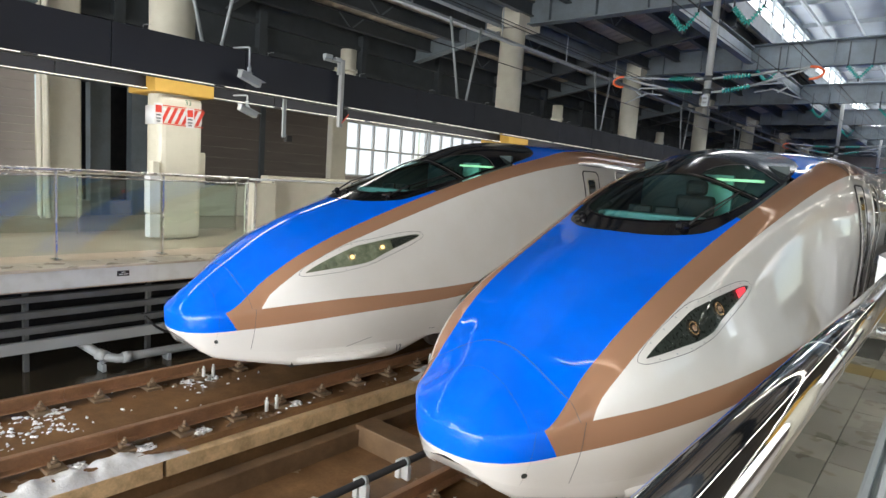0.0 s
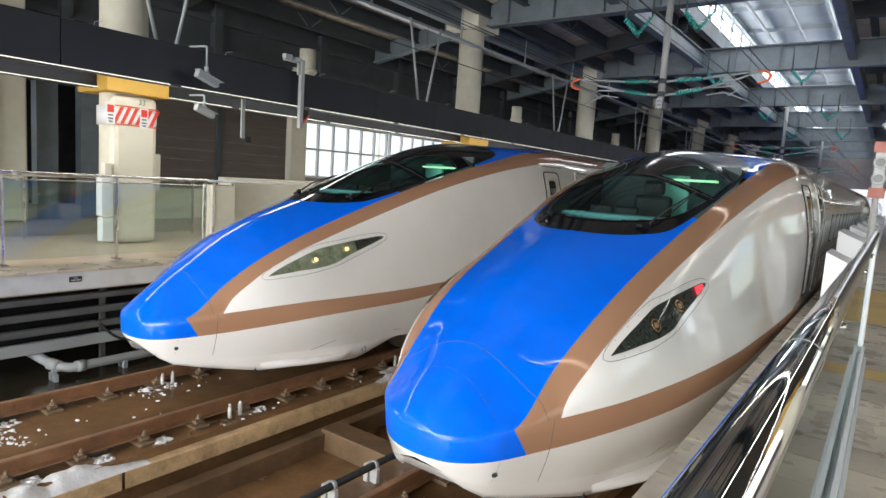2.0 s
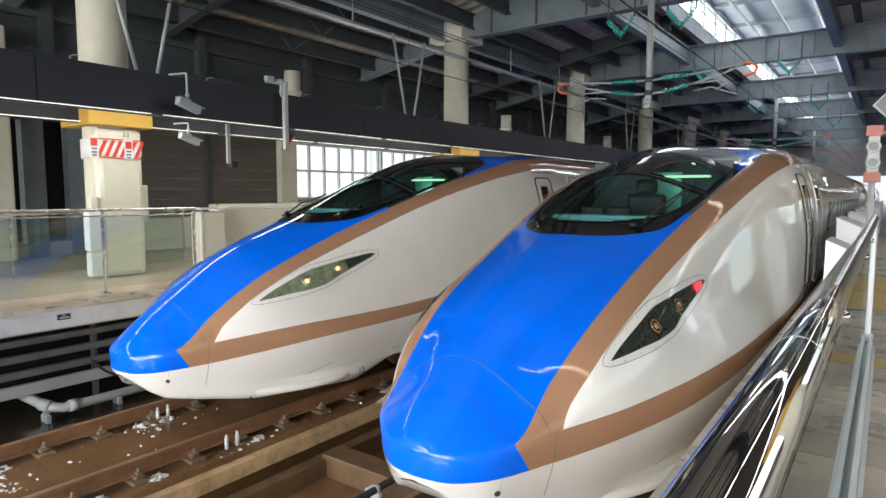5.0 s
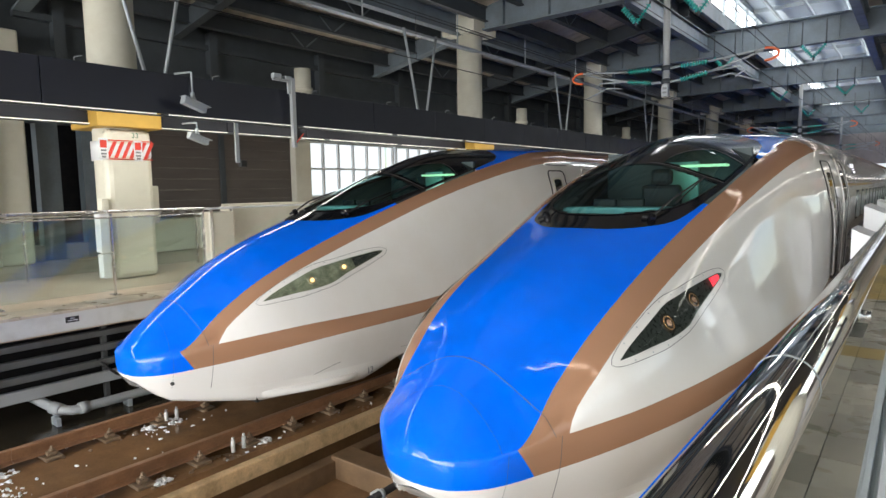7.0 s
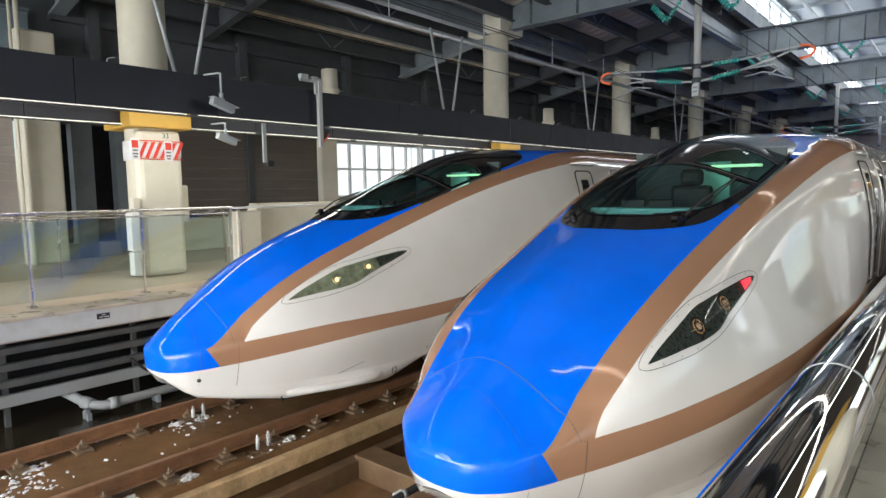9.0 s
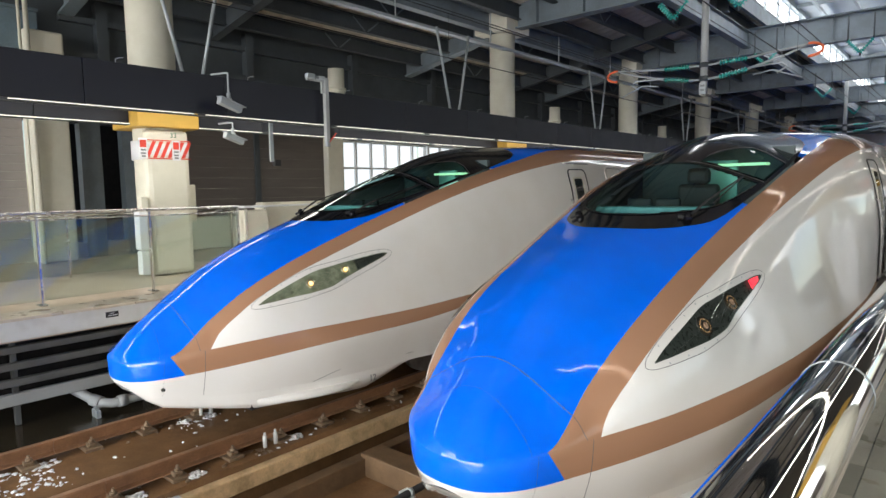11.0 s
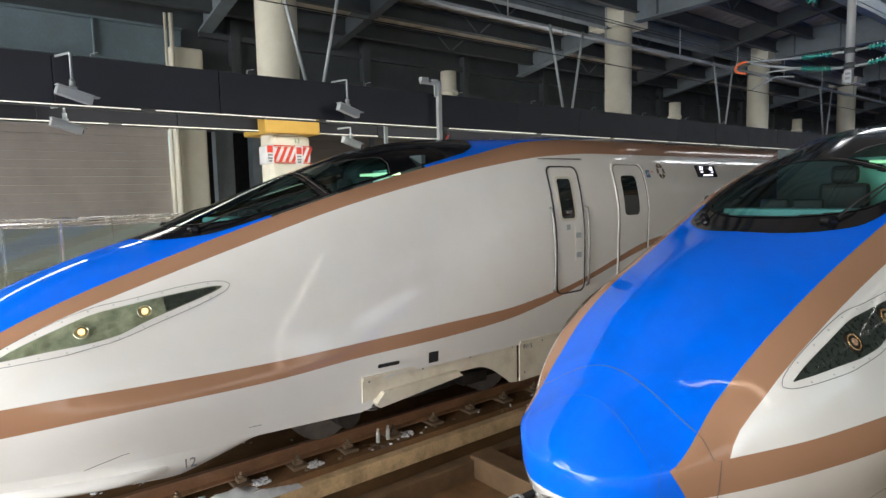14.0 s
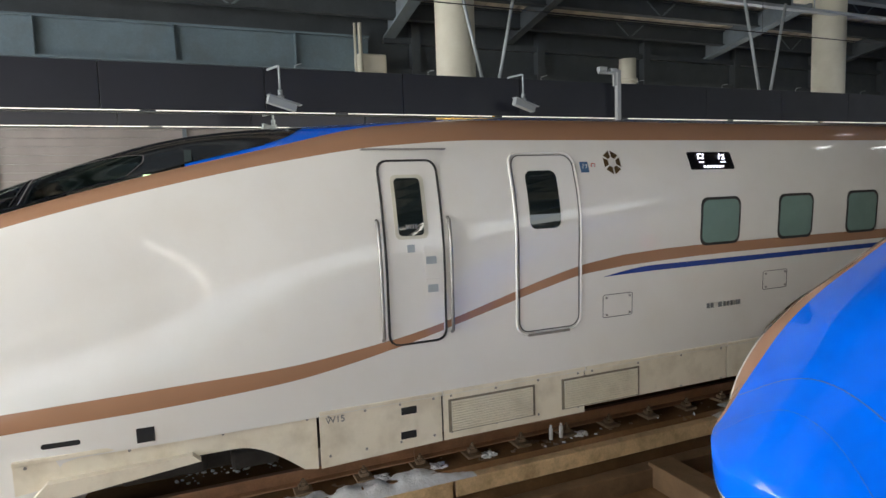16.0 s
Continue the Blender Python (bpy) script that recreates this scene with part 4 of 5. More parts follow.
def snow_bank(x0, x1, y0, y1, h, seed, z=-.2):
    """A long soft bank of snow: its uneven rim dips under the ground."""
    bm = bmesh.new()
    n, k = 90, 14
    vs = []
    for j in range(n + 1):
        v = j / n
        row = []
        for i in range(k + 1):
            u = i / k
            e = min(1, 3 * min(u, 1 - u)) * min(1, 6 * min(v, 1 - v))
            rough = noise.noise(Vector((u * 1.5 + seed, v * 6 * (y1 - y0), seed))) * .7 + noise.noise(Vector((u * 6, v * 22 * (y1 - y0), seed))) * .3
            fine = noise.noise(Vector((u * 30, v * 80 * (y1 - y0), seed * 3)))
            row.append(bm.verts.new((x0 + (x1 - x0) * u, y0 + (y1 - y0) * v, z + h * (e * (.75 + .6 * rough) - .30) + .006 * fine)))
        vs.append(row)
    for j in range(n):
        for i in range(k):
            bm.faces.new((vs[j][i], vs[j][i + 1], vs[j + 1][i + 1], vs[j + 1][i])).smooth = True
    return solid("snow_bank", bm, SNOW, "long bank of white melting snow between rail and kerb", "snow", "snow banks")


def snow_drift(x0, x1, y0, y1, h, seed, z=-.2):
    """Slush: many small lumps, thicker towards the middle of the drift."""
    random.seed(seed)
    bm = bmesh.new()
    for k in range(int(min(420, 90 + 420 * (x1 - x0) * (y1 - y0)))):
        u, v = random.betavariate(1.6, 1.6), random.random()
        u = min(1, max(0, u + .22 * noise.noise(Vector((v * 9, seed, 0)))))
        if noise.noise(Vector((u * 2.2, v * 5 * (y1 - y0), seed * 1.7))) < -.18:
            continue
        r = random.choice((.010, .014, .018, .026, .04)) * (.45 + h * 5)
        c = Vector((x0 + (x1 - x0) * u, y0 + (y1 - y0) * v, z + h * .35 * random.random() * (1 - abs(2 * u - 1))))
        m = Matrix.Translation(c) @ pose(0, 0, 0, random.uniform(-20, 20), random.uniform(-20, 20), random.uniform(0, 180)) @ Matrix.Diagonal((random.uniform(.8, 1.7), random.uniform(.7, 1.2), random.uniform(.35, .7), 1))
        bmesh.ops.create_icosphere(bm, subdivisions=1, radius=r, matrix=m)
    for f in bm.faces:
        f.smooth = True
    return solid("snow_drift", bm, SNOW, "drift of dirty melting snow beside the rail", "snow", kind="stuff")


snow_bank(-3.46, -3.10, -4.2, -.55, .12, 3, -.235)
snow_bank(-3.45, -3.13, 2.9, 5.0, .11, 5, -.235)
snow_drift(-4.95, -4.1, -3.6, -1.2, .05, 8)
for drift_y in (-1.62, -.98, -.38, .86):
    snow_drift(-3.44, -3.30, drift_y, drift_y + .16, .06, 30 + int(10 * drift_y), -.2)
for drift_y in (-1.95, -1.30):
    snow_drift(-4.95, -4.80, drift_y, drift_y + .18, .05, 50 + int(10 * drift_y), -.2)
snow_drift(-5.3, -5.12, -.6, .0, .05, 9)
snow_drift(-4.98, -4.75, .25, .75, .07, 11)
snow_drift(-1.0, -.82, .9, 1.5, .06, 12)
snow_drift(-.6, -.2, .0, .7, .10, 13)
bm = bmesh.new()
random.seed(21)
for k in range(60):
    cx, cy, sx, sy = random.choice(((-4.7, -1.6, .25, .7), (-4.75, .5, .14, .3), (-5.2, -.3, .08, .4), (-3.3, 1.0, .08, 1.2), (-4.4, -1.2, .5, .9)))
    c = Vector((random.gauss(cx, sx), random.gauss(cy, sy), -.197))
    r = random.uniform(.005, .022) ** 1.0
    bmesh.ops.create_icosphere(bm, subdivisions=1, radius=r, matrix=Matrix.Translation(c) @ pose(0, 0, 0, random.uniform(0, 90), 0, random.uniform(0, 180)) @ Matrix.Diagonal((random.uniform(.8, 2.2), 1, .6, 1)))
solid("snow_crumbs", bm, SNOW, "scattered crumbs of melting snow", "snow", kind="stuff")
# gravel-like stones between the rails and lumps by the clips
bm = bmesh.new()
for k in range(110):
    c = Vector((random.choice((-3.4, -4.88, -5.2)) + random.uniform(-.12, .12), random.uniform(-1.0, 6.0), -.19))
    bmesh.ops.create_icosphere(bm, subdivisions=1, radius=random.uniform(.008, .026), matrix=Matrix.Translation(c) @ Matrix.Diagonal((1, 1.3, .7, 1)))
solid("rubble", bm, BEAM, "small brown stones by the rail", "stones", kind="stuff")
for x, y in ((-5.0, .62), (-3.5, .62), (-3.5, 3.6)):
    mk = thing("track_marker", "pair of white upright pins beside the rail", "track marker", group="track markers")
    mk.matrix_world = fixed(x, y)
    for d in (-.07, .07):
        part("pin", rods(((.12, d, -.19), (.12, d, -.055), .024), ((.12, d, -.055), (.12, d, -.02), .015), n=10), EDGE_WHITE, mk)
# cable tube by the right-hand track
tube = thing("cable_tube", "black cable tube on white brackets", "pipe")
part("tube", rods(((-1.12, -4, -.02), (-1.12, 14, -.02), .035), n=12), BLACK, tube)
for y in [-1.6 + .55 * k for k in range(14)]:
    part("bracket", boxes((-1.17, -1.07, y, y + .05, -.2, -.05), (-1.22, -1.16, y - .03, y + .08, -.2, -.02), bevel=.008), EDGE_WHITE, tube)
    part("collar", rods(((-1.12, y, -.02), (-1.12, y + .04, -.02), .043), n=12), STEEL_PALE, tube)

# ---- the far platform ----
solid("platform_far", boxes((-14, -6.25, Y0, Y1, .93, 1.235)), STONE_FLOOR, "grey stone platform across the tracks", "platform", kind="structure")
solid("platform_fascia", boxes((-6.27, -6.12, Y0, Y1, .97, 1.215), bevel=.01), EDGE_WHITE, "white painted platform edge beam", "platform edge", kind="structure")
# black sheet painted as the deep shade behind the cable rack
solid("platform_under", boxes((-7.9, -7.7, Y0, Y1, -.3, .95)), SHADE_BLACK, "near-black sheet for the shade under the platform", "wall", kind="structure")
cope = thing("platform_coping", "row of brown-grey coping slabs on the platform edge", "coping", kind="structure")
for k in range(40):
    a = -6 + .9 * k
    part("slab", boxes((-6.62, -6.085, a, a + .893, 1.215, 1.252 + random.uniform(-.002, .002)), bevel=.005), STONE, cope)
rack = thing("cable_rack", "grey horizontal steel ducts under the platform", "cable rack")
for x, z, h in ((-6.42, .80, .085), (-6.38, .60, .09), (-6.34, .40, .09), (-6.36, .18, .15)):
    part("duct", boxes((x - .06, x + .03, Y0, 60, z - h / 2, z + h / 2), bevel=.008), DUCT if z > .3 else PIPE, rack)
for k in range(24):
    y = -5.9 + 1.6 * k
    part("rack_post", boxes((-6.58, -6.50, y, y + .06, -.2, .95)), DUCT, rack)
drain = thing("drain_pipe", "thick grey drain pipe with an elbow", "pipe")
bm = bmesh.new()
path_tube(bm, [(-6.6, -.45, .12), (-6.25, -.30, -.01), (-6.08, -.22, -.05), (-6.0, -.12, -.065), (-6.0, .05, -.065), (-6.0, 4.5, -.065)], .062, 14)
part("pipe", bm, PIPE, drain)
part("joint", rods(((-6.22, -.29, -.02), (-6.09, -.225, -.05), .08), ((-6.0, -.05, -.065), (-6.0, .06, -.065), .078), n=16), PIPE, drain)
for y in (-.35, .55, 1.9, 3.3):
    part("support", boxes((-6.09, -5.91, y, y + .05, -.2, -.10), (-6.02, -5.98, y, y + .05, -.2, -.06)), STEEL_PALE, drain)
bm = bmesh.new()
path_tube(bm, [(-6.35, .35, .45)] + [(-6.3 + .02 * k, .35 + .1 * k, .45 - .32 * math.sin(math.pi * k / 8)) for k in range(1, 8)] + [(-6.1, 1.2, .45)], .02, 8)
solid("cable_loop", bm, BLACK, "hanging loop of black cable", "cable")
plate = thing("edge_plate", "small black plate with unreadable white lettering", "plate")
part("board", boxes((-6.12, -6.108, -.085, .075, 1.08, 1.155)), BLACK, plate)
part("lettering_bars", boxes((-6.108, -6.106, -.03, .02, 1.13, 1.14), (-6.108, -6.106, -.06, -.01, 1.10, 1.112), (-6.108, -6.106, .0, .06, 1.10, 1.112)), BARRIER_WHITE, plate)

bal = thing("glass_balustrade", "glass balustrade with stainless posts and rails", "balustrade")
ys = [-5.05, -3.57, -2.1, -.62, .86, 2.34]
for y in ys:
    part("post", boxes((-6.83, -6.78, y - .012, y + .012, 1.25, 2.47), (-6.9, -6.72, y - .05, y + .05, 1.25, 1.265)), CHROME_DULL, bal)
for a, b in zip(ys, ys[1:]):
    ob = part("pane", boxes((-6.812, -6.80, a + .03, b - .03, 1.32, 2.40)), CLEAR, bal)
    ob.visible_shadow = False
part("top_rail", rods(((-6.80, -5.1, 2.50), (-6.80, 2.36, 2.50), .024), n=12), CHROME_DULL, bal)
part("lower_rail", rods(((-6.80, -5.1, 2.41), (-6.80, 2.36, 2.41), .012), n=10), CHROME_DULL, bal)
bal2 = thing("glass_balustrade", "second glass balustrade deeper on the platform", "balustrade")
for k in range(6):
    y = -4.2 + 1.6 * k
    part("post", boxes((-9.62, -9.58, y - .015, y + .015, 1.25, 2.34)), CHROME_DULL, bal2)
    if k < 5:
        ob = part("pane", boxes((-9.606, -9.594, y + .03, y + 1.57, 1.3, 2.28)), CLEAR, bal2)
        ob.visible_shadow = False
part("top_rail", rods(((-9.6, -4.3, 2.37), (-9.6, 3.9, 2.37), .02), n=12), CHROME_DULL, bal2)
gate = thing("platform_gate", "cream platform gate panels at waist height", "gate", group="platform gates")
for k, (a, b, x) in enumerate(((2.42, 2.9, -6.75), (2.95, 5.3, -7.0), (5.35, 8.5, -7.0), (8.55, 12, -7.0), (12.05, 16, -7.0))):
    p = part("panel", boxes((x - .28, x, a, b, 1.25, 2.47 - (.04 if k == 0 else 0)), bevel=.02), CREAM, gate)
    part("cap", boxes((x - .3, x + .02, a, b, 2.47, 2.50), bevel=.008), BARRIER_WHITE, p)
    part("end_post", boxes((x - .06, x + .015, a + .02, a + .06, 1.25, 2.46)), CHROME_DULL, p)
solid("inner_wall", boxes((-9.9, -9.6, 4.6, 24, 1.25, 2.5), bevel=.02), CREAM, "low cream wall on the far platform", "wall", kind="structure")

# columns
COLS = [-9.2, 2.0, 13.1, 22.5, 32.2, 42, 52, 62, 72]


def column(y, base):
    c = thing("station_column", "round cream station column", "column", fixed(-8.95, y), "station columns")
    part("shaft", rods(((0, 0, base), (0, 0, 8.3), .40), n=32), CREAM, c)
    part("cap_plate", boxes((-.62, .62, -.62, .62, 7.55, 8.5), bevel=.02), CREAM, c)
    return c


for y in COLS:
    c = column(y, 1.25)
    part("padding", boxes((-.55, .56, -.56, .56, 3.92, 4.32), bevel=.02), YELLOW, c, "yellow padded collar")
    if y == 2.0:
        part("front_panel", boxes((.20, .46, -.40, .40, 1.25, 3.9), bevel=.09), CREAM, c)
        band = part("hazard_band", rods(((0, 0, 3.36), (0, 0, 3.70), .44), n=32), BARRIER_WHITE, c, "red and white striped warning band")
        part("band_front", boxes((.2, .466, -.41, .41, 3.36, 3.70), bevel=.08), BARRIER_WHITE, c)
        for k in range(6):
            bm = bmesh.new()
            a = -.42 + .13 * k
            prism(bm, [(a, 3.385), (a + .065, 3.385), (a + .20, 3.675), (a + .135, 3.675)], "x", .466, .4695)
            part("stripe", bm, RED, c)
        for z in (3.36, 3.685):
            part("stripe", boxes((.466, .4695, -.40, .40, z, z + .018)), RED, c)
        for yy, zz in ((.06, 3.40), (-.53, 3.42)):
            nb = part("notice", boxes((.47, .476, yy, yy + .15, zz - .06, zz + .30)), BARRIER_WHITE, c, "white notice with red heading")
            part("heading_bar", boxes((.476, .478, yy + .02, yy + .13, zz + .14, zz + .27)), RED, nb)
            part("text_bars", boxes((.476, .478, yy + .03, yy + .12, zz + .08, zz + .11), (.476, .478, yy + .03, yy + .12, zz + .02, zz + .05), (.476, .478, yy + .04, yy + .11, zz - .03, zz)), INK, nb)
        text_part("column_number", "33", .13, Matrix(((0, 0, 1, .464), (1, 0, 0, .10), (0, 1, 0, 3.79), (0, 0, 0, 1))), material("green_lettering", (.03, .16, .09), .5), c)
        part("cabinet", boxes((.30, .52, -.62, -.42, 1.75, 2.42), (.32, .52, -.61, -.42, 1.3, 1.72), bevel=.012), BARRIER_WHITE, c, "white cabinet on the column")
        part("switch_box", boxes((.34, .5, -.56, -.44, 2.44, 2.68), bevel=.01), CREAM, c)
        part("side_box", boxes((.1, .3, .40, .56, 2.2, 2.9), bevel=.03), CREAM, c)

# canopy over the far platform: two black fascias with light strips
canopy = thing("platform_canopy", "long black canopy box with light strips along its edges", "canopy", kind="structure")
for x, z0 in ((-6.53, 3.97), (-8.75, 4.0)):
    for k in range(44):
        a = -17.0 + 2.07 * k + .43
        part("panel", boxes((x - .05, x, a + .006, a + 2.064, z0, z0 + .61), bevel=.004), FASCIA, canopy)
    part("backing", boxes((x - .09, x - .05, Y0, 74, z0 + .01, z0 + .60)), SOFFIT, canopy)
    part("lip", boxes((x - .10, x + .05, Y0, 74, z0 - .036, z0 - .026)), STEEL_DARK, canopy)
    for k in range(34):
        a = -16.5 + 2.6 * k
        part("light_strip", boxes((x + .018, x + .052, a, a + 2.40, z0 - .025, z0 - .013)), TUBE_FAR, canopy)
part("roof_sheet", boxes((-8.8, -6.58, Y0, 74, 4.46, 4.52)), SOFFIT, canopy)


def cctv(m, drop, label):
    c = thing("security_camera", label, "camera", m, "security cameras")
    bm = bmesh.new()
    path_tube(bm, [(-.28, -.12, drop + .02), (-.04, -.01, drop + .03), (0, 0, drop + .02), (0, 0, drop - .03), (0, 0, .10)], .016, 8)
    part("bracket", bm, STEEL_PALE, c)
    part("joint", rods(((0, 0, .12), (0, 0, .02), .032), ((0, 0, .04), (.0, .0, -.02), .05), n=12), STEEL_PALE, c)
    bm = bmesh.new()
    cube(bm, -.055, .055, -.19, .22, -.055, .055, bevel=.012)
    cube(bm, -.065, .065, -.20, .28, .056, .066)
    ob = part("housing", bm, STEEL_PALE, c, "pale grey camera housing")
    ob.matrix_basis = pose(0, 0, -.06, -16, 0, 8)
    lens = part("lens", rods(((0, .22, 0), (0, .235, 0), .035), n=14), BLACK, c)
    lens.matrix_basis = pose(0, 0, -.06, -16, 0, 8)
    return c


cctv(fixed(-6.2, 1.93, 4.16), .40, "pale security camera on a bent bracket over the canopy")
cctv(fixed(-6.2, -1.92, 4.10), .42, "pale security camera on a bent bracket over the canopy")
cctv(fixed(-7.6, -1.85, 3.86), .2, "pale security camera under the canopy")
cctv(fixed(-7.8, 2.9, 3.80), .2, "pale security camera under the canopy")
mast = thing("camera_pole", "grey pole with two small cameras at the canopy edge", "pole", fixed(-6.38, 3.97))
part("pole", boxes((-.04, .04, -.04, .04, 3.55, 4.78), bevel=.006), PIPE, mast)
part("arm", boxes((-.02, .02, -.42, .0, 4.70, 4.74), (-.02, .02, -.10, .0, 4.5, 4.7)), PIPE, mast)
part("camera_head", boxes((-.05, .05, -.42, -.26, 4.74, 4.82), (-.05, .05, -.18, -.04, 4.74, 4.80), bevel=.01), STEEL_PALE, mast)
bm = bmesh.new()
prism(bm, [(0, 3.98), (.18, 3.80), (0, 3.62)], "x", -.01, .03)
part("marker_board", bm, BLACK, mast, "black wedge marker with red edge")
part("marker_edge", rods(((.035, .18, 3.80), (.035, .02, 3.63), .012), n=6), RED, mast)
hang = thing("hanging_speaker", "white rod lamp hanging under the canopy", "lamp")
part("stem", boxes((-7.32, -7.28, 3.35, 3.42, 3.30, 4.1)), STEEL_PALE, hang)
part("head", boxes((-7.35, -7.25, 3.42, 3.55, 3.22, 3.34), bevel=.01), BLACK, hang)
rods_thing = thing("canopy_hanger", "pair of slanting grey hanger tubes above the canopy", "hanger", group="canopy hangers")
part("tube", rods(((-8.4, -.10, 4.55), (-8.4, -.72, 7.05), .035), n=8), STEEL_PALE, rods_thing)
part("tube", rods(((-8.4, .10, 4.55), (-8.4, .66, 7.05), .035), n=8), STEEL_PALE, rods_thing)
rods_thing.matrix_world = fixed(0, 2.5)
for y in (-6.5, 10.05, 18.6, 28, 37.5):
    copy_thing(rods_thing, fixed(0, y))
bm = bmesh.new()
for k in range(16):
    y = -1.64 + 2.07 * k
    path_tube(bm, [(-6.56, y, 4.56), (-6.56, y, 4.63), (-6.56, y + .05, 4.65), (-6.50, y + .08, 4.65)], .006, 5)
solid("roof_hooks", bm, STEEL_PALE, "small hooks along the canopy top", "hooks", kind="stuff")
vents = thing("roof_vent", "short grey ventilator on the canopy", "ventilator", group="canopy ventilators")
part("pipe", rods(((-9.5, 6.77, 4.4), (-9.5, 6.77, 5.75), .2), n=18), CREAM, vents)
part("collar", rods(((-9.5, 6.77, 5.2), (-9.5, 6.77, 5.28), .24), n=18), CREAM, vents)
copy_thing(vents, fixed(0, 10.5))
copy_thing(vents, fixed(0, 21))

# ---- the far side wall ----
wall = thing("wall_west", "dark side wall with shutters, sheet panels and windows", "wall", kind="structure")
XW = -13.3
part("base", boxes((XW - .3, XW - .02, Y0, 9.3, .9, 1.6), (XW - .3, XW - .02, 9.3, 74, .9, 2.55)), SHEET, wall)
part("upper", boxes((XW - .3, XW - .02, Y0, 74, 4.42, 8.2)), STEEL_DARK, wall)
part("beyond", boxes((XW - .3, XW - .02, 18.5, 74, 2.55, 4.42)), SHEET, wall)
for k in range(16):
    part("sheet", boxes((XW - .02, XW + .04, -17.9, 1.0, 1.6 + .3 * k * .62, 1.6 + .3 * k * .62 + .182), bevel=.008), SHEET, wall)
for y in (-7.0, -3.2):
    part("sheet_post", boxes((XW, XW + .10, y, y + .09, 1.25, 4.6)), STEEL, wall)
part("pier", boxes((XW, XW + .55, 1.02, 1.78, 1.25, 6.3), bevel=.05), CREAM, wall, "cream wall pier")
part("pier_pipe", rods(((XW + .68, 1.05, 1.25), (XW + .68, 1.05, 7), .05), ((XW + .64, .93, 1.25), (XW + .64, .93, 7), .03), n=10), CREAM, wall)
# black panel set back, for the darkness inside the opening
part("opening", boxes((XW - .9, XW - .6, 1.8, 4.2, 1.25, 4.5)), SHADE_BLACK, wall)
for y in (2.15, 3.1):
    part("opening_post", boxes((XW - .3, XW, y, y + .45, 1.25, 6.0)), STEEL, wall)
for k in range(10):
    for a, b in ((4.2, 6.72), (6.88, 9.25)):
        part("shutter_slat", boxes((XW - .02, XW + .02, a, b, 1.7 + .29 * k, 1.7 + .29 * k + .288), bevel=.003), SHUTTER, wall)
part("shutter_post", boxes((XW - .02, XW + .08, 6.72, 6.88, 1.25, 4.6)), STEEL_DARK, wall)
part("window_pier", boxes((XW - .2, XW + .2, 9.3, 9.95, 1.25, 6), bevel=.03), CREAM, wall)
part("wainscot", boxes((XW + .02, XW + .5, 4.2, 9.3, 1.25, 2.1), bevel=.03), CREAM, wall)
for n, (a, b) in enumerate(((9.95, 14.1), (14.3, 18.4))):
    win = tagged(new("window_%d" % (n + 1)), "white-framed multi-pane window with bright daylight", "window", kind="structure")
    part("backdrop", boxes((XW - .5, XW - .45, a, b, 2.55, 4.45)), WINDOW_DAY, win)
    cols = 6
    for k in range(cols + 1):
        y = a + (b - a) * k / cols
        part("mullion", boxes((XW - .08, XW + .02, y - .035, y + .035, 2.55, 4.42)), BARRIER_WHITE, win)
    for z in (2.58, 3.5, 4.38):
        part("transom", boxes((XW - .09, XW + .01, a, b, z - .035, z + .035)), BARRIER_WHITE, win)
# glowing strip behind the deck flutes stands for daylight leaking in
part("eave_glazing", boxes((XW - .016, XW - .010, Y0, 1.4, 7.43, 7.51)), EAVE, wall, "daylight showing under the roof sheet")
girder = thing("wall_girder", "blue-grey steel girder along the side wall", "girder", kind="structure")
part("web", boxes((XW + .12, XW + .16, Y0, 1.4, 5.95, 6.75)), STEEL_WALL, girder)
part("flange", boxes((XW - .02, XW + .30, Y0, 1.4, 5.90, 5.95), (XW - .02, XW + .30, Y0, 1.4, 6.75, 6.80)), STEEL_WALL, girder)
for k in range(7):
    y = -17 + 2.75 * k
    part("stiffener", boxes((XW + .16, XW + .29, y, y + .03, 5.95, 6.75)), STEEL_WALL, girder)
for k in range(16):
    y = -16 + 4.2 * k
    part("wall_stud", boxes((XW, XW + .1, y, y + .14, 4.6, 5.9)), STEEL_DARK, girder)

bracing = thing("wall_bracing", "dark steel rails and posts high on the side wall", "bracing", kind="structure")
for z in (5.1, 5.9, 6.7):
    part("rail", boxes((XW - .02, XW + .16, 1.85, 74, z, z + .14)), STEEL_DARK, bracing)
for k in range(18):
    part("post", boxes((XW - .02, XW + .22, 2.6 + 3.9 * k, 2.85 + 3.9 * k, 4.5, 7.2)), STEEL_DARK, bracing)

# ---- the roof ----


def roof_z(x):
    """The underside of the deck."""
    return 7.42 + (x + 13.4) * .188 if x < -3.8 else 9.2 if x < 5 else 9.2 - (x - 5) * .2


YM = 13.4
bm = bmesh.new()
for x0, x1, y0 in ((-14.2, -3.85, Y0), (.5, 5, Y0), (5, 14.5, Y0), (-3.85, .5, Y0)):
    n = 760 if x0 != -3.85 else 260
    for j in range(n):
        ya, yb = y0 + 92.0 * j / 760, y0 + 92.0 * (j + 1) / 760
        za, zb = (0, 0, .055, .055)[j % 4], (0, .055, .055, 0)[j % 4]
        bm.faces.new([bm.verts.new(p) for p in ((x0, ya, roof_z(x0 + .001) + za), (x1, ya, roof_z(x1 - .001) + za), (x1, yb, roof_z(x1 - .001) + zb), (x0, yb, roof_z(x0 + .001) + zb))])
solid("ceiling", bm, DECK, "corrugated tan roof deck", "roof deck", kind="structure")
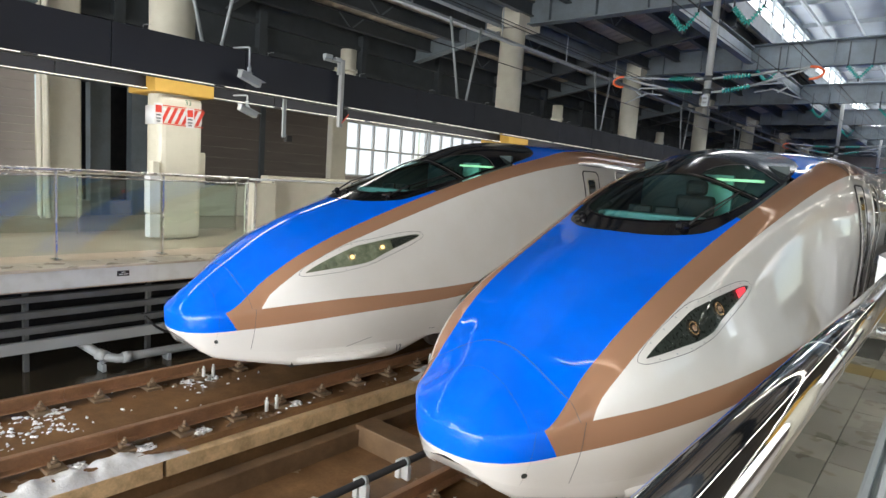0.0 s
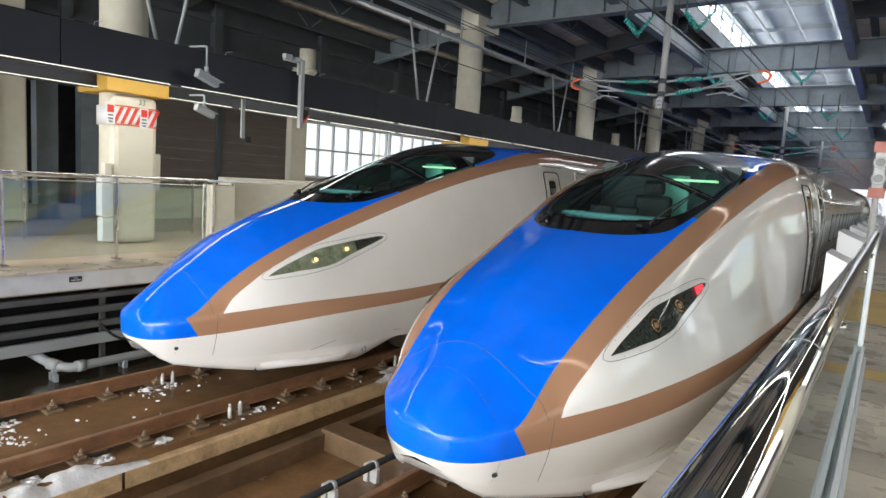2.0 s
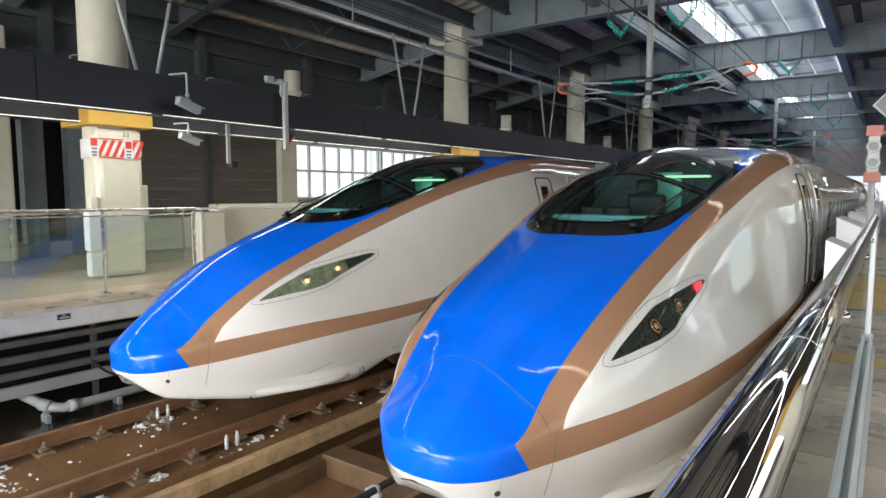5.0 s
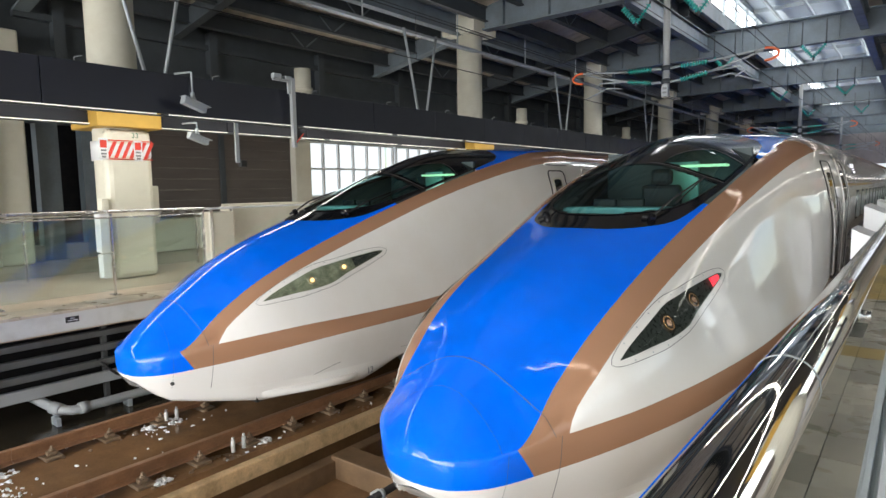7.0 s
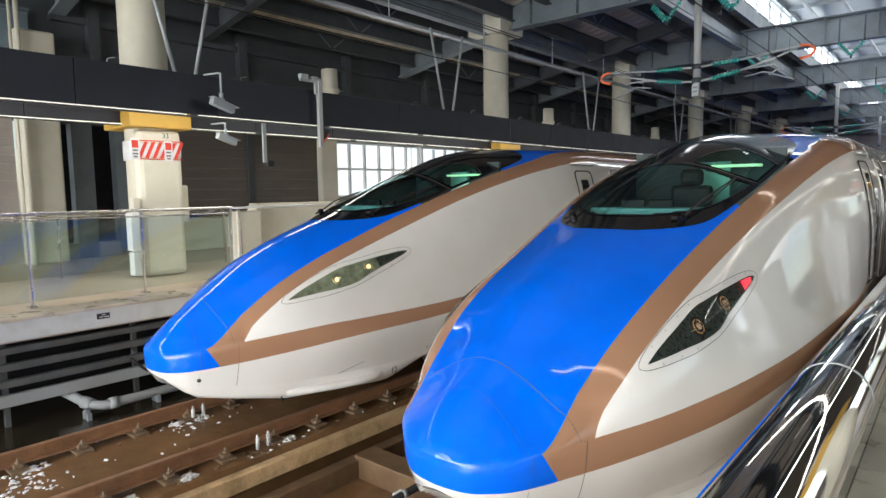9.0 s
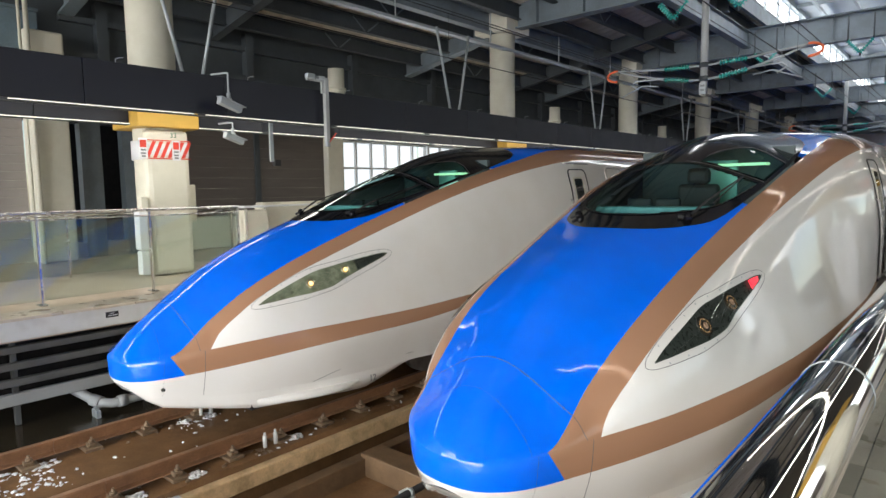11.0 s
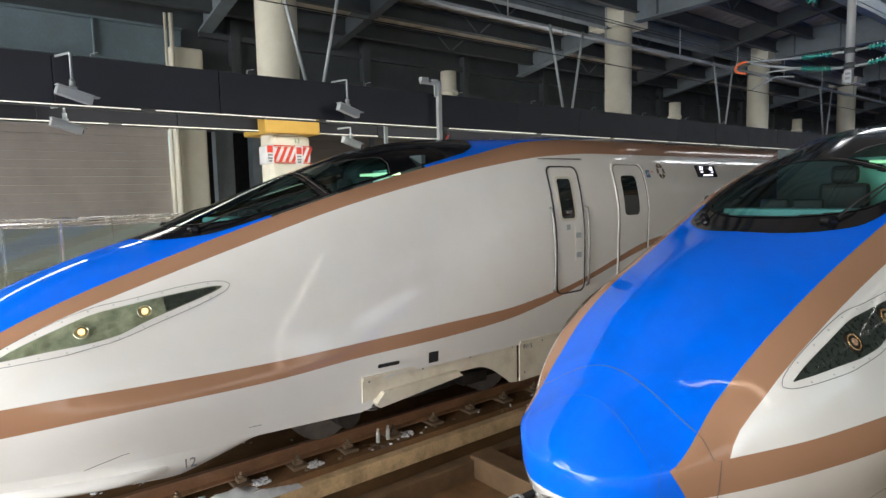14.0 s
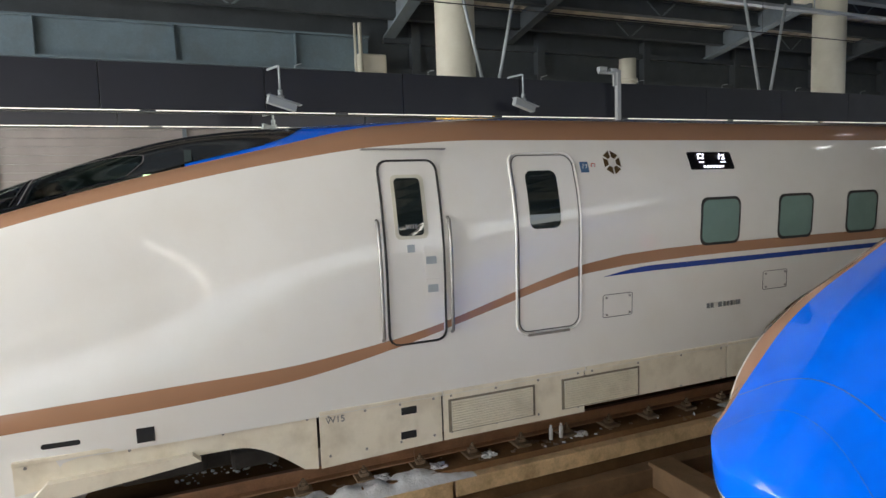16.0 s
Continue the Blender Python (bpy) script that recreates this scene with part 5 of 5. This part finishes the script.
solid("roof_cover", boxes((-14.6, -3.9, Y0, 74, 9.5, 9.6), (.55, 14.6, Y0, 74, 9.5, 9.6), (-3.9, .55, Y0, YM, 9.5, 9.6)), STEEL_DARK, "closed roof above the deck", "roof", kind="structure")
monitor = thing("roof_monitor", "raised glazed roof monitor over the tracks", "roof monitor", kind="structure")
part("cover", boxes((-4.4, 1.1, YM, 74, 10.75, 10.85)), DECK_PALE, monitor, "pale lit ceiling panels")
part("end_wall", boxes((-3.9, .55, YM - .1, YM, 9.2, 10.75)), STEEL_PALE, monitor)
for k in range(16):
    part("cover_rib", boxes((-4.0, .7, YM + 3.8 * k, YM + 3.8 * k + .12, 10.58, 10.75)), STEEL_PALE, monitor)
for x in (-3.0, -1.65, -.3):
    part("cover_purlin", boxes((x - .05, x + .05, YM, 74, 10.45, 10.58)), STEEL_PALE, monitor)
for x in (-3.86, .52):
    part("kerb_beam", boxes((x - .06, x + .06, YM, 74, 8.9, 9.4)), STEEL, monitor)
    part("head_beam", boxes((x - .06, x + .06, YM, 74, 10.5, 10.75)), STEEL_PALE, monitor)
    for k in range(30):
        y = YM + 2.0 * k
        part("glazing_bar", boxes((x - .04, x + .04, y, y + .12, 9.4, 10.5)), STEEL_PALE, monitor)
    part("glazing", boxes((x - .16 * (1 if x < 0 else -1) - .01, x - .16 * (1 if x < 0 else -1) + .01, YM, 74, 9.4, 10.5)), SKYPANE, monitor, "bright daylit glazing")


def i_outline(c, z, h, w, web, fl):
    return [(c - w / 2, z), (c + w / 2, z), (c + w / 2, z + fl), (c + web / 2, z + fl), (c + web / 2, z + h - fl), (c + w / 2, z + h - fl), (c + w / 2, z + h),
            (c - w / 2, z + h), (c - w / 2, z + h - fl), (c - web / 2, z + h - fl), (c - web / 2, z + fl), (c - w / 2, z + fl)]


def ibeam_x(bm, x0, x1, y, z, h, w, web=.03, fl=.04):
    prism(bm, i_outline(y, z, h, w, web, fl), "x", x0, x1)


def ibeam_y(bm, y0, y1, x, z, h, w, web=.025, fl=.03):
    prism(bm, i_outline(x, z, h, w, web, fl), "y", y0, y1)


for y in COLS:
    g = thing("roof_girder", "deep blue-grey plate girder across the hall", "girder", group="roof girders")
    bm = bmesh.new()
    ibeam_x(bm, -8.4, 13.4, y, 7.65, .95, .36)
    part("beam", bm, STEEL, g)
    for k in range(14):
        x = -7.6 + 1.55 * k
        part("stiffener", boxes((x, x + .025, y - .16, y + .16, 7.69, 8.56)), STEEL, g)
    bm = bmesh.new()
    prism(bm, [(-13.2, 6.86), (-13.2, 7.42), (-9.4, 8.12), (-9.4, 7.58)], "y", y - .015, y + .015)
    prism(bm, [(-13.2, 6.80), (-13.2, 6.86), (-9.4, 7.58), (-9.4, 7.52)], "y", y - .16, y + .16)
    part("haunch", bm, STEEL, g)
for n, y in enumerate([-12.5, -5.8, -2.0, 5.6, 9.35, 16.2, 19.4, 25.7, 29, 35.4, 38.7, 45.3, 48.7, 55.3, 58.7]):
    r = thing("roof_rafter", "dark steel rafter under the deck", "rafter", group="roof rafters")
    if n % 3:
        bm = bmesh.new()
        ibeam_x(bm, .6, 13, y, 8.55, .5, .22)
        part("rafter_beam", bm, STEEL_DARK, r)
        for x in (-12.5, -11.2, -10.1, -7.0, -5.7):
            part("fly_brace", rods(((x, y, roof_z(x) - .46), (x, y + .5, roof_z(x) - .06), .03), ((x, y, roof_z(x) - .46), (x, y - .5, roof_z(x) - .06), .03), n=6), STEEL, r)
        continue
    bm = bmesh.new()
    prism(bm, [(-13.2, roof_z(-13.2) - .55), (-13.2, roof_z(-13.2) - .03), (-4, roof_z(-4) - .03), (-4, roof_z(-4) - .55)], "y", y - .012, y + .012)
    prism(bm, [(-13.2, roof_z(-13.2) - .59), (-13.2, roof_z(-13.2) - .55), (-4, roof_z(-4) - .55), (-4, roof_z(-4) - .59)], "y", y - .12, y + .12)
    part("rafter_beam", bm, STEEL_DARK, r)
    bm = bmesh.new()
    ibeam_x(bm, .6, 13, y, 8.55, .5, .22)
    part("rafter_beam", bm, STEEL_DARK, r)
    for x in (-11.6, -10.2, -8.0, -6.4, -5.0):
        bm = bmesh.new()
        prism(bm, [(y, roof_z(x) - .60), (y + .55, roof_z(x) - .28), (y, roof_z(x) - .28)], "x", x - .01, x + .01)
        part("gusset", bm, STEEL_DARK, r)
for x in (-12.5, -11.2, -10.1, -8.3, -7.0, -5.7, -4.4, 1.4, 2.9, 4.4, 6.0, 7.6, 9.2):
    bm = bmesh.new()
    ibeam_y(bm, Y0, 74, x, roof_z(x) - (.47 if x < 0 else .27), .45 if x < 0 else .25, .20)
    solid("purlin", bm, STEEL_DARK, "long dark steel purlin under the deck", "purlin", "roof purlins")
for x, z in ((-4.2, 7.9), (.9, 7.9), (-9.0, 7.55)):
    bm = bmesh.new()
    ibeam_y(bm, Y0, 74, x, z, .6, .26)
    solid("long_girder", bm, STEEL, "long blue-grey girder between the frames", "girder", "long girders")
tray = thing("cable_tray", "pale cable tray running along under the roof", "cable tray")
part("tray", boxes((-8.68, -8.50, Y0, 74, 7.0, 7.07)), STEEL_PALE, tray)
for k in range(22):
    part("tray_hanger", rods(((-8.59, -16 + 4.0 * k, 7.07), (-8.59, -16 + 4.0 * k, 8.3), .02), n=6), STEEL_PALE, tray)
# ---- overhead line ----


def insulator(bm, p, q, n=9, r=.07):
    p, q = Vector(p), Vector(q)
    rod(bm, p, q, .022, 8)
    for k in range(n):
        a, b = p.lerp(q, (k + .15) / n), p.lerp(q, (k + .55) / n)
        rod(bm, a, b, r, 14, r2=r * .55)


def drop_mast(y):
    d = thing("catenary_drop_post", "grey drop post with teal insulators, arms and orange hoops", "drop post", fixed(-2.45, y), "catenary drop posts")
    part("post", rods(((0, 0, 4.95), (0, 0, 8.0), .085), n=14), PIPE, d)
    part("number_board", boxes((-.075, .075, -.10, -.086, 4.93, 5.2)), STEEL_PALE, d, "pale board with unreadable dark figures")
    for z in (5.24, 5.56):
        part("clamp", rods(((0, 0, z), (0, 0, z + .12), .11), n=14), STEEL_DARK, d)
    for sx in (-1, 1):
        for z in (5.28, 5.61):
            part("arm_stub", rods(((sx * .08, 0, z), (sx * .36, 0, z + .02), .03), n=8), STEEL_PALE, d)
            bm = bmesh.new()
            insulator(bm, (sx * .36, 0, z + .02), (sx * .98, 0, z + (.04 if z > 5.4 else .12)))
            part("insulator", bm, TEAL_INS, d, "ribbed teal insulator")
        for pts, r in (([(.98, 0, 5.65), (2.15, 0, 5.76), (2.4, 0, 5.76)], .028), ([(.98, 0, 5.40), (1.7, 0, 5.58), (2.15, 0, 5.74)], .028),
                       ([(1.0, 0, 5.42), (1.7, -.05, 5.44), (1.8, -.05, 5.34), (1.6, -.05, 5.22)], .022), ([(1.1, -.05, 5.24), (1.5, -.05, 5.30), (2.1, -.05, 5.06)], .016)):
            bm = bmesh.new()
            path_tube(bm, [(sx * x, yy, z) for x, yy, z in pts], r, 8)
            part("arm", bm, STEEL_PALE, d)
        bm = bmesh.new()
        path_tube(bm, [(sx * (2.2 + .28 * math.sin(a)), -.05, 5.63 + .14 * math.cos(a)) for a in [math.pi * k / 10 for k in range(11)]], .03, 8)
        part("hoop", bm, ORANGE, d, "orange protective hoop")
    for k in range(2):
        part("figure_bar", boxes((-.05, .05, -.104, -.100, 5.0 + .1 * k, 5.05 + .1 * k)), INK, d)
    return d


for y in (12.35, 33.5, 54):
    drop_mast(y)
for x in (-4.3, 0.0):
    for z, r in ((4.98, .008), (5.72, .009)):
        bm = rods(((x, -17, z), (x, 74, z), r), n=6)
        solid("overhead_wire", bm, WIRE, "thin dark overhead wire", "wire", "overhead wires")
    bm = rods(*[((x, -15 + 5 * k, 4.98), (x, -15 + 5 * k, 5.72), .004) for k in range(17)], n=5)
    solid("wire_droppers", bm, WIRE, "thin droppers between the wires", "wire", kind="stuff")
for x, z in ((-2.9, 7.1), (-1.5, 7.15), (-6.2, 6.6)):
    solid("overhead_wire", rods(((x, -17, z), (x, 74, z), .010), n=6), WIRE, "thin dark feeder wire", "wire", "overhead wires")
for y, x in ((12.7, -3.35), (12.7, -1.8), (21, -3.2), (21, -.4), (32, -3.2), (32, -.4), (42, -3.2), (42, -.4)):
    h = thing("hanging_insulator", "teal ribbed insulator hanging from the girder", "insulator", fixed(x, y, 6.85), "hanging insulators")
    bm = bmesh.new()
    insulator(bm, (-.35, 0, .5), (0, 0, .08), 7, .085)
    part("insulator", bm, TEAL_INS, h)
    bm = bmesh.new()
    insulator(bm, (0, 0, .08), (.35, 0, .5), 7, .085)
    part("insulator", bm, TEAL_INS, h)
    for p, q, r in (((-.35, 0, .5), (-.35, 0, 1.3), .025), ((.35, 0, .5), (.35, 0, 1.3), .025), ((0, 0, .1), (0, 0, -.02), .03)):
        part("bracket", rods((p, q, r), n=8), STEEL_DARK, h)

# ---- the near platform ----
solid("platform_near", boxes((1.86, 11.6, Y0, Y1, -1.1, 1.21)), STONE, "stone platform beside the standing train", "platform", kind="structure")
coping = thing("platform_edge_slabs", "row of pale grey paving slabs at the platform edge", "coping", kind="structure")
for k in range(34):
    a = -4.6 + .62 * k
    part("slab", boxes((1.74, 2.30, a, a + .612, 1.13, 1.25 + random.uniform(-.002, .002)), bevel=.006), STONE, coping)
paving = thing("platform_paving", "grey-brown square stone paving with yellow tactile tiles", "paving", kind="structure")
random.seed(9)
for i in range(6):
    for k in range(46):
        x, y = 2.40 + .40 * i, -3.8 + .40 * k
        yellow = 2.75 < y < 3.25 or 5.9 < y < 9.9 and i < 2
        wet = 3.6 < y < 4.7 and i > 0
        part("tile", boxes((x, x + .395, y, y + .395, 1.21, 1.25 + random.uniform(-.0015, .0015))), TACTILE if yellow else STONE_WET if wet else STONE, paving)
solid("platform_top", boxes((4.8, 11.5, Y0, Y1, 1.21, 1.248), (2.40, 4.8, 14.6, Y1, 1.21, 1.248), (2.40, 4.8, Y0, -3.8, 1.21, 1.248)), STONE_FLOOR, "stone platform surface", "platform", kind="structure")

bar = thing("platform_barrier", "polished stainless barrier with white posts on the platform edge", "barrier")
BX, BZ = 2.527, 2.520
part("top_tube", rods(((BX, -8, BZ), (BX, 3.75, BZ), .034), n=40), CHROME, bar, "mirror-polished top tube")
for y in (-5.4, -2.43, .55, 3.5):
    part("tube_joint", rods(((BX, y, BZ), (BX, y + .004, BZ), .0346), n=40), STEEL_PALE, bar)
part("base_channel", boxes((BX - .035, BX - .012, -8, 3.72, 1.25, 1.40), (BX + .022, BX + .05, -8, 3.72, 1.25, 1.40), (BX - .012, BX + .022, -8, 3.72, 1.25, 1.32), (BX + .05, BX + .075, -8, 3.72, 1.25, 1.29), bevel=.004), BARRIER_WHITE, bar, "pale base channel")
ob = part("panel", boxes((BX - .006, BX + .006, -8, 3.72, 1.34, 2.48)), glass("panel_glass", (.90, .94, .93), .96), bar)
ob.visible_shadow = False
for y in (-4.0, -1.2, 1.0, 2.6):
    part("panel_clamp", rods(((BX - .02, y, 2.38), (BX + .02, y, 2.38), .018), n=12), CHROME_DULL, bar)
part("end_post", boxes((BX - .03, BX + .03, 3.74, 3.82, 1.25, 2.50), bevel=.012), BARRIER_WHITE, bar)
gates = thing("platform_gate", "white platform gate box with a sloped top", "gate", group="platform gates")
for y, h, x in ((4.0, 2.28, 2.12), (6.8, 2.42, 2.05), (9.8, 2.42, 2.05), (12.8, 2.42, 2.05), (16, 2.42, 2.05), (20, 2.42, 2.05), (25, 2.42, 2.05), (31, 2.42, 2.05), (38, 2.42, 2.05)):
    bm = bmesh.new()
    prism(bm, [(x, 1.25), (x + .36, 1.25), (x + .36, h - .16), (x, h)], "y", y, y + (.75 if h < 2.4 else 1.3))
    part("gate_box", bm, BARRIER_WHITE, gates)
part("low_fence", boxes((2.20, 2.30, 8, 60, 1.25, 2.2), bevel=.01), BARRIER_WHITE, gates)
sig = thing("signal_post", "slim post with faded red boxes and round signal lamps", "signal", fixed(2.38, 9.2))
part("pole", rods(((0, 0, 1.25), (0, 0, 3.1), .05), n=12), EDGE_WHITE, sig)
for z0, z1 in ((2.95, 3.12), (3.72, 3.9)):
    part("box", boxes((-.12, .12, -.1, .1, z0, z1), bevel=.01), PINK, sig)
part("housing", boxes((-.08, .08, -.08, .08, 3.12, 3.72)), EDGE_WHITE, sig)
for z in (3.28, 3.55):
    part("lamp_hood", rods(((0, -.08, z), (0, -.16, z), .105), n=18), STEEL_PALE, sig)
    part("signal_lens", rods(((0, -.16, z), (0, -.165, z), .07), n=18), LAMP_DARK, sig)
part("small_board", boxes((.2, .42, -.03, 0, 3.5, 3.74)), BLACK, sig)
part("board_arm", boxes((.1, .5, -.03, 0, 3.76, 3.80)), EDGE_WHITE, sig)
dia = thing("diamond_sign", "back of a grey diamond sign on a hanging post", "sign", fixed(2.70, 2.0, .30))
part("hanger", boxes((-.03, .03, -.03, .03, 2.95, 5.2), bevel=.004), PIPE, dia)
bm = bmesh.new()
prism(bm, [(0, 2.88), (.20, 3.10), (0, 3.32), (-.20, 3.10)], "y", .03, .05)
part("board", bm, DUCT, dia)
bm = bmesh.new()
path_tube(bm, [(.20 * math.cos(a), .03, 3.10 + .22 * math.sin(a)) for a in [math.pi / 2 * k for k in range(5)]], .012, 6)
part("rim", bm, PIPE, dia)

# canopy over the near platform
near = thing("platform_canopy", "curved grey canopy with a light strip over the near platform", "canopy", kind="structure")
for x in (3.35, 6.6):
    part("fascia", boxes((x, x + .06, Y0, 74, 4.02, 4.62)), FASCIA, near)
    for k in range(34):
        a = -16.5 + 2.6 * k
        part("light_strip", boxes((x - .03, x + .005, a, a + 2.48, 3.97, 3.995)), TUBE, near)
part("soffit", boxes((3.4, 6.6, Y0, 74, 4.2, 4.24)), SOFFIT, near)
for y in COLS:
    c = column(y, 1.25)
    c.matrix_world = fixed(5.0, y)
    part("padding", boxes((-.5, .5, -.5, .5, 3.6, 4.0), bevel=.02), YELLOW, c, "yellow padded collar")
# unseen side of the hall: wall and opening are added around the side lamp
east = thing("wall_east", "unseen grey wall added with a long opening for side light", "wall", kind="structure")
part("sill", boxes((11.6, 11.9, Y0, 74, .9, 2.7)), SHEET, east)
part("head", boxes((11.6, 11.9, Y0, 74, 6.4, 9.0)), SHEET, east)
for k in range(10):
    part("pier", boxes((11.6, 11.9, -17 + 9.2 * k, -16 + 9.2 * k, 2.7, 6.4)), SHEET, east)
ends = thing("wall_end", "end wall of the hall with track opening", "wall", kind="structure")
part("end_panel", boxes((-14, -7.0, 74, 74.3, 1.2, 9.6), (3.0, 12, 74, 74.3, 1.2, 9.6), (-7.0, 3.0, 74, 74.3, 4.6, 9.6)), SHEET, ends)
part("end_panel", boxes((-14, 12, Y0 - .3, Y0, 7.4, 9.6)), SHEET, ends)
# added glowing sheet; closes the view through the track opening
solid("backdrop", boxes((-30, 30, 150, 150.2, -1, 14)), END_GLOW, "glowing sheet that stands for the daylight beyond the hall", "backdrop", kind="structure")

# ---- what moves ----
RUN = [(0, 0), (9.0, 0), (9.5, -.005), (10.0, -.06), (10.5, -.22), (11.0, -.49), (11.5, -.85), (12.0, -1.28), (12.5, -1.79), (13.0, -2.42), (13.5, -3.16), (14.0, -4.03), (14.5, -5.02), (15.0, -6.07), (15.5, -7.22), (16.0, -8.50)]


def gone(t):
    for (a, p), (b, q) in zip(RUN, RUN[1:]):
        if t <= b:
            return p + (q - p) * (t - a) / (b - a)
    return RUN[-1][1]


def motions():
    walk(train_left, [(t, fixed(-4.3, d)) for t, d in RUN])
    for ob in train_left.children:
        if ob.name.startswith("wheelset"):
            at = ob.matrix_basis.translation.copy()
            rows = [(t, pose(*at, -math.degrees(gone(t) / .43))) for t in [0, 9.4] + [9.6 + .2 * k for k in range(33)]]
            walk(ob, [(t, m) for t, m in rows if t <= 16.0])


motions()
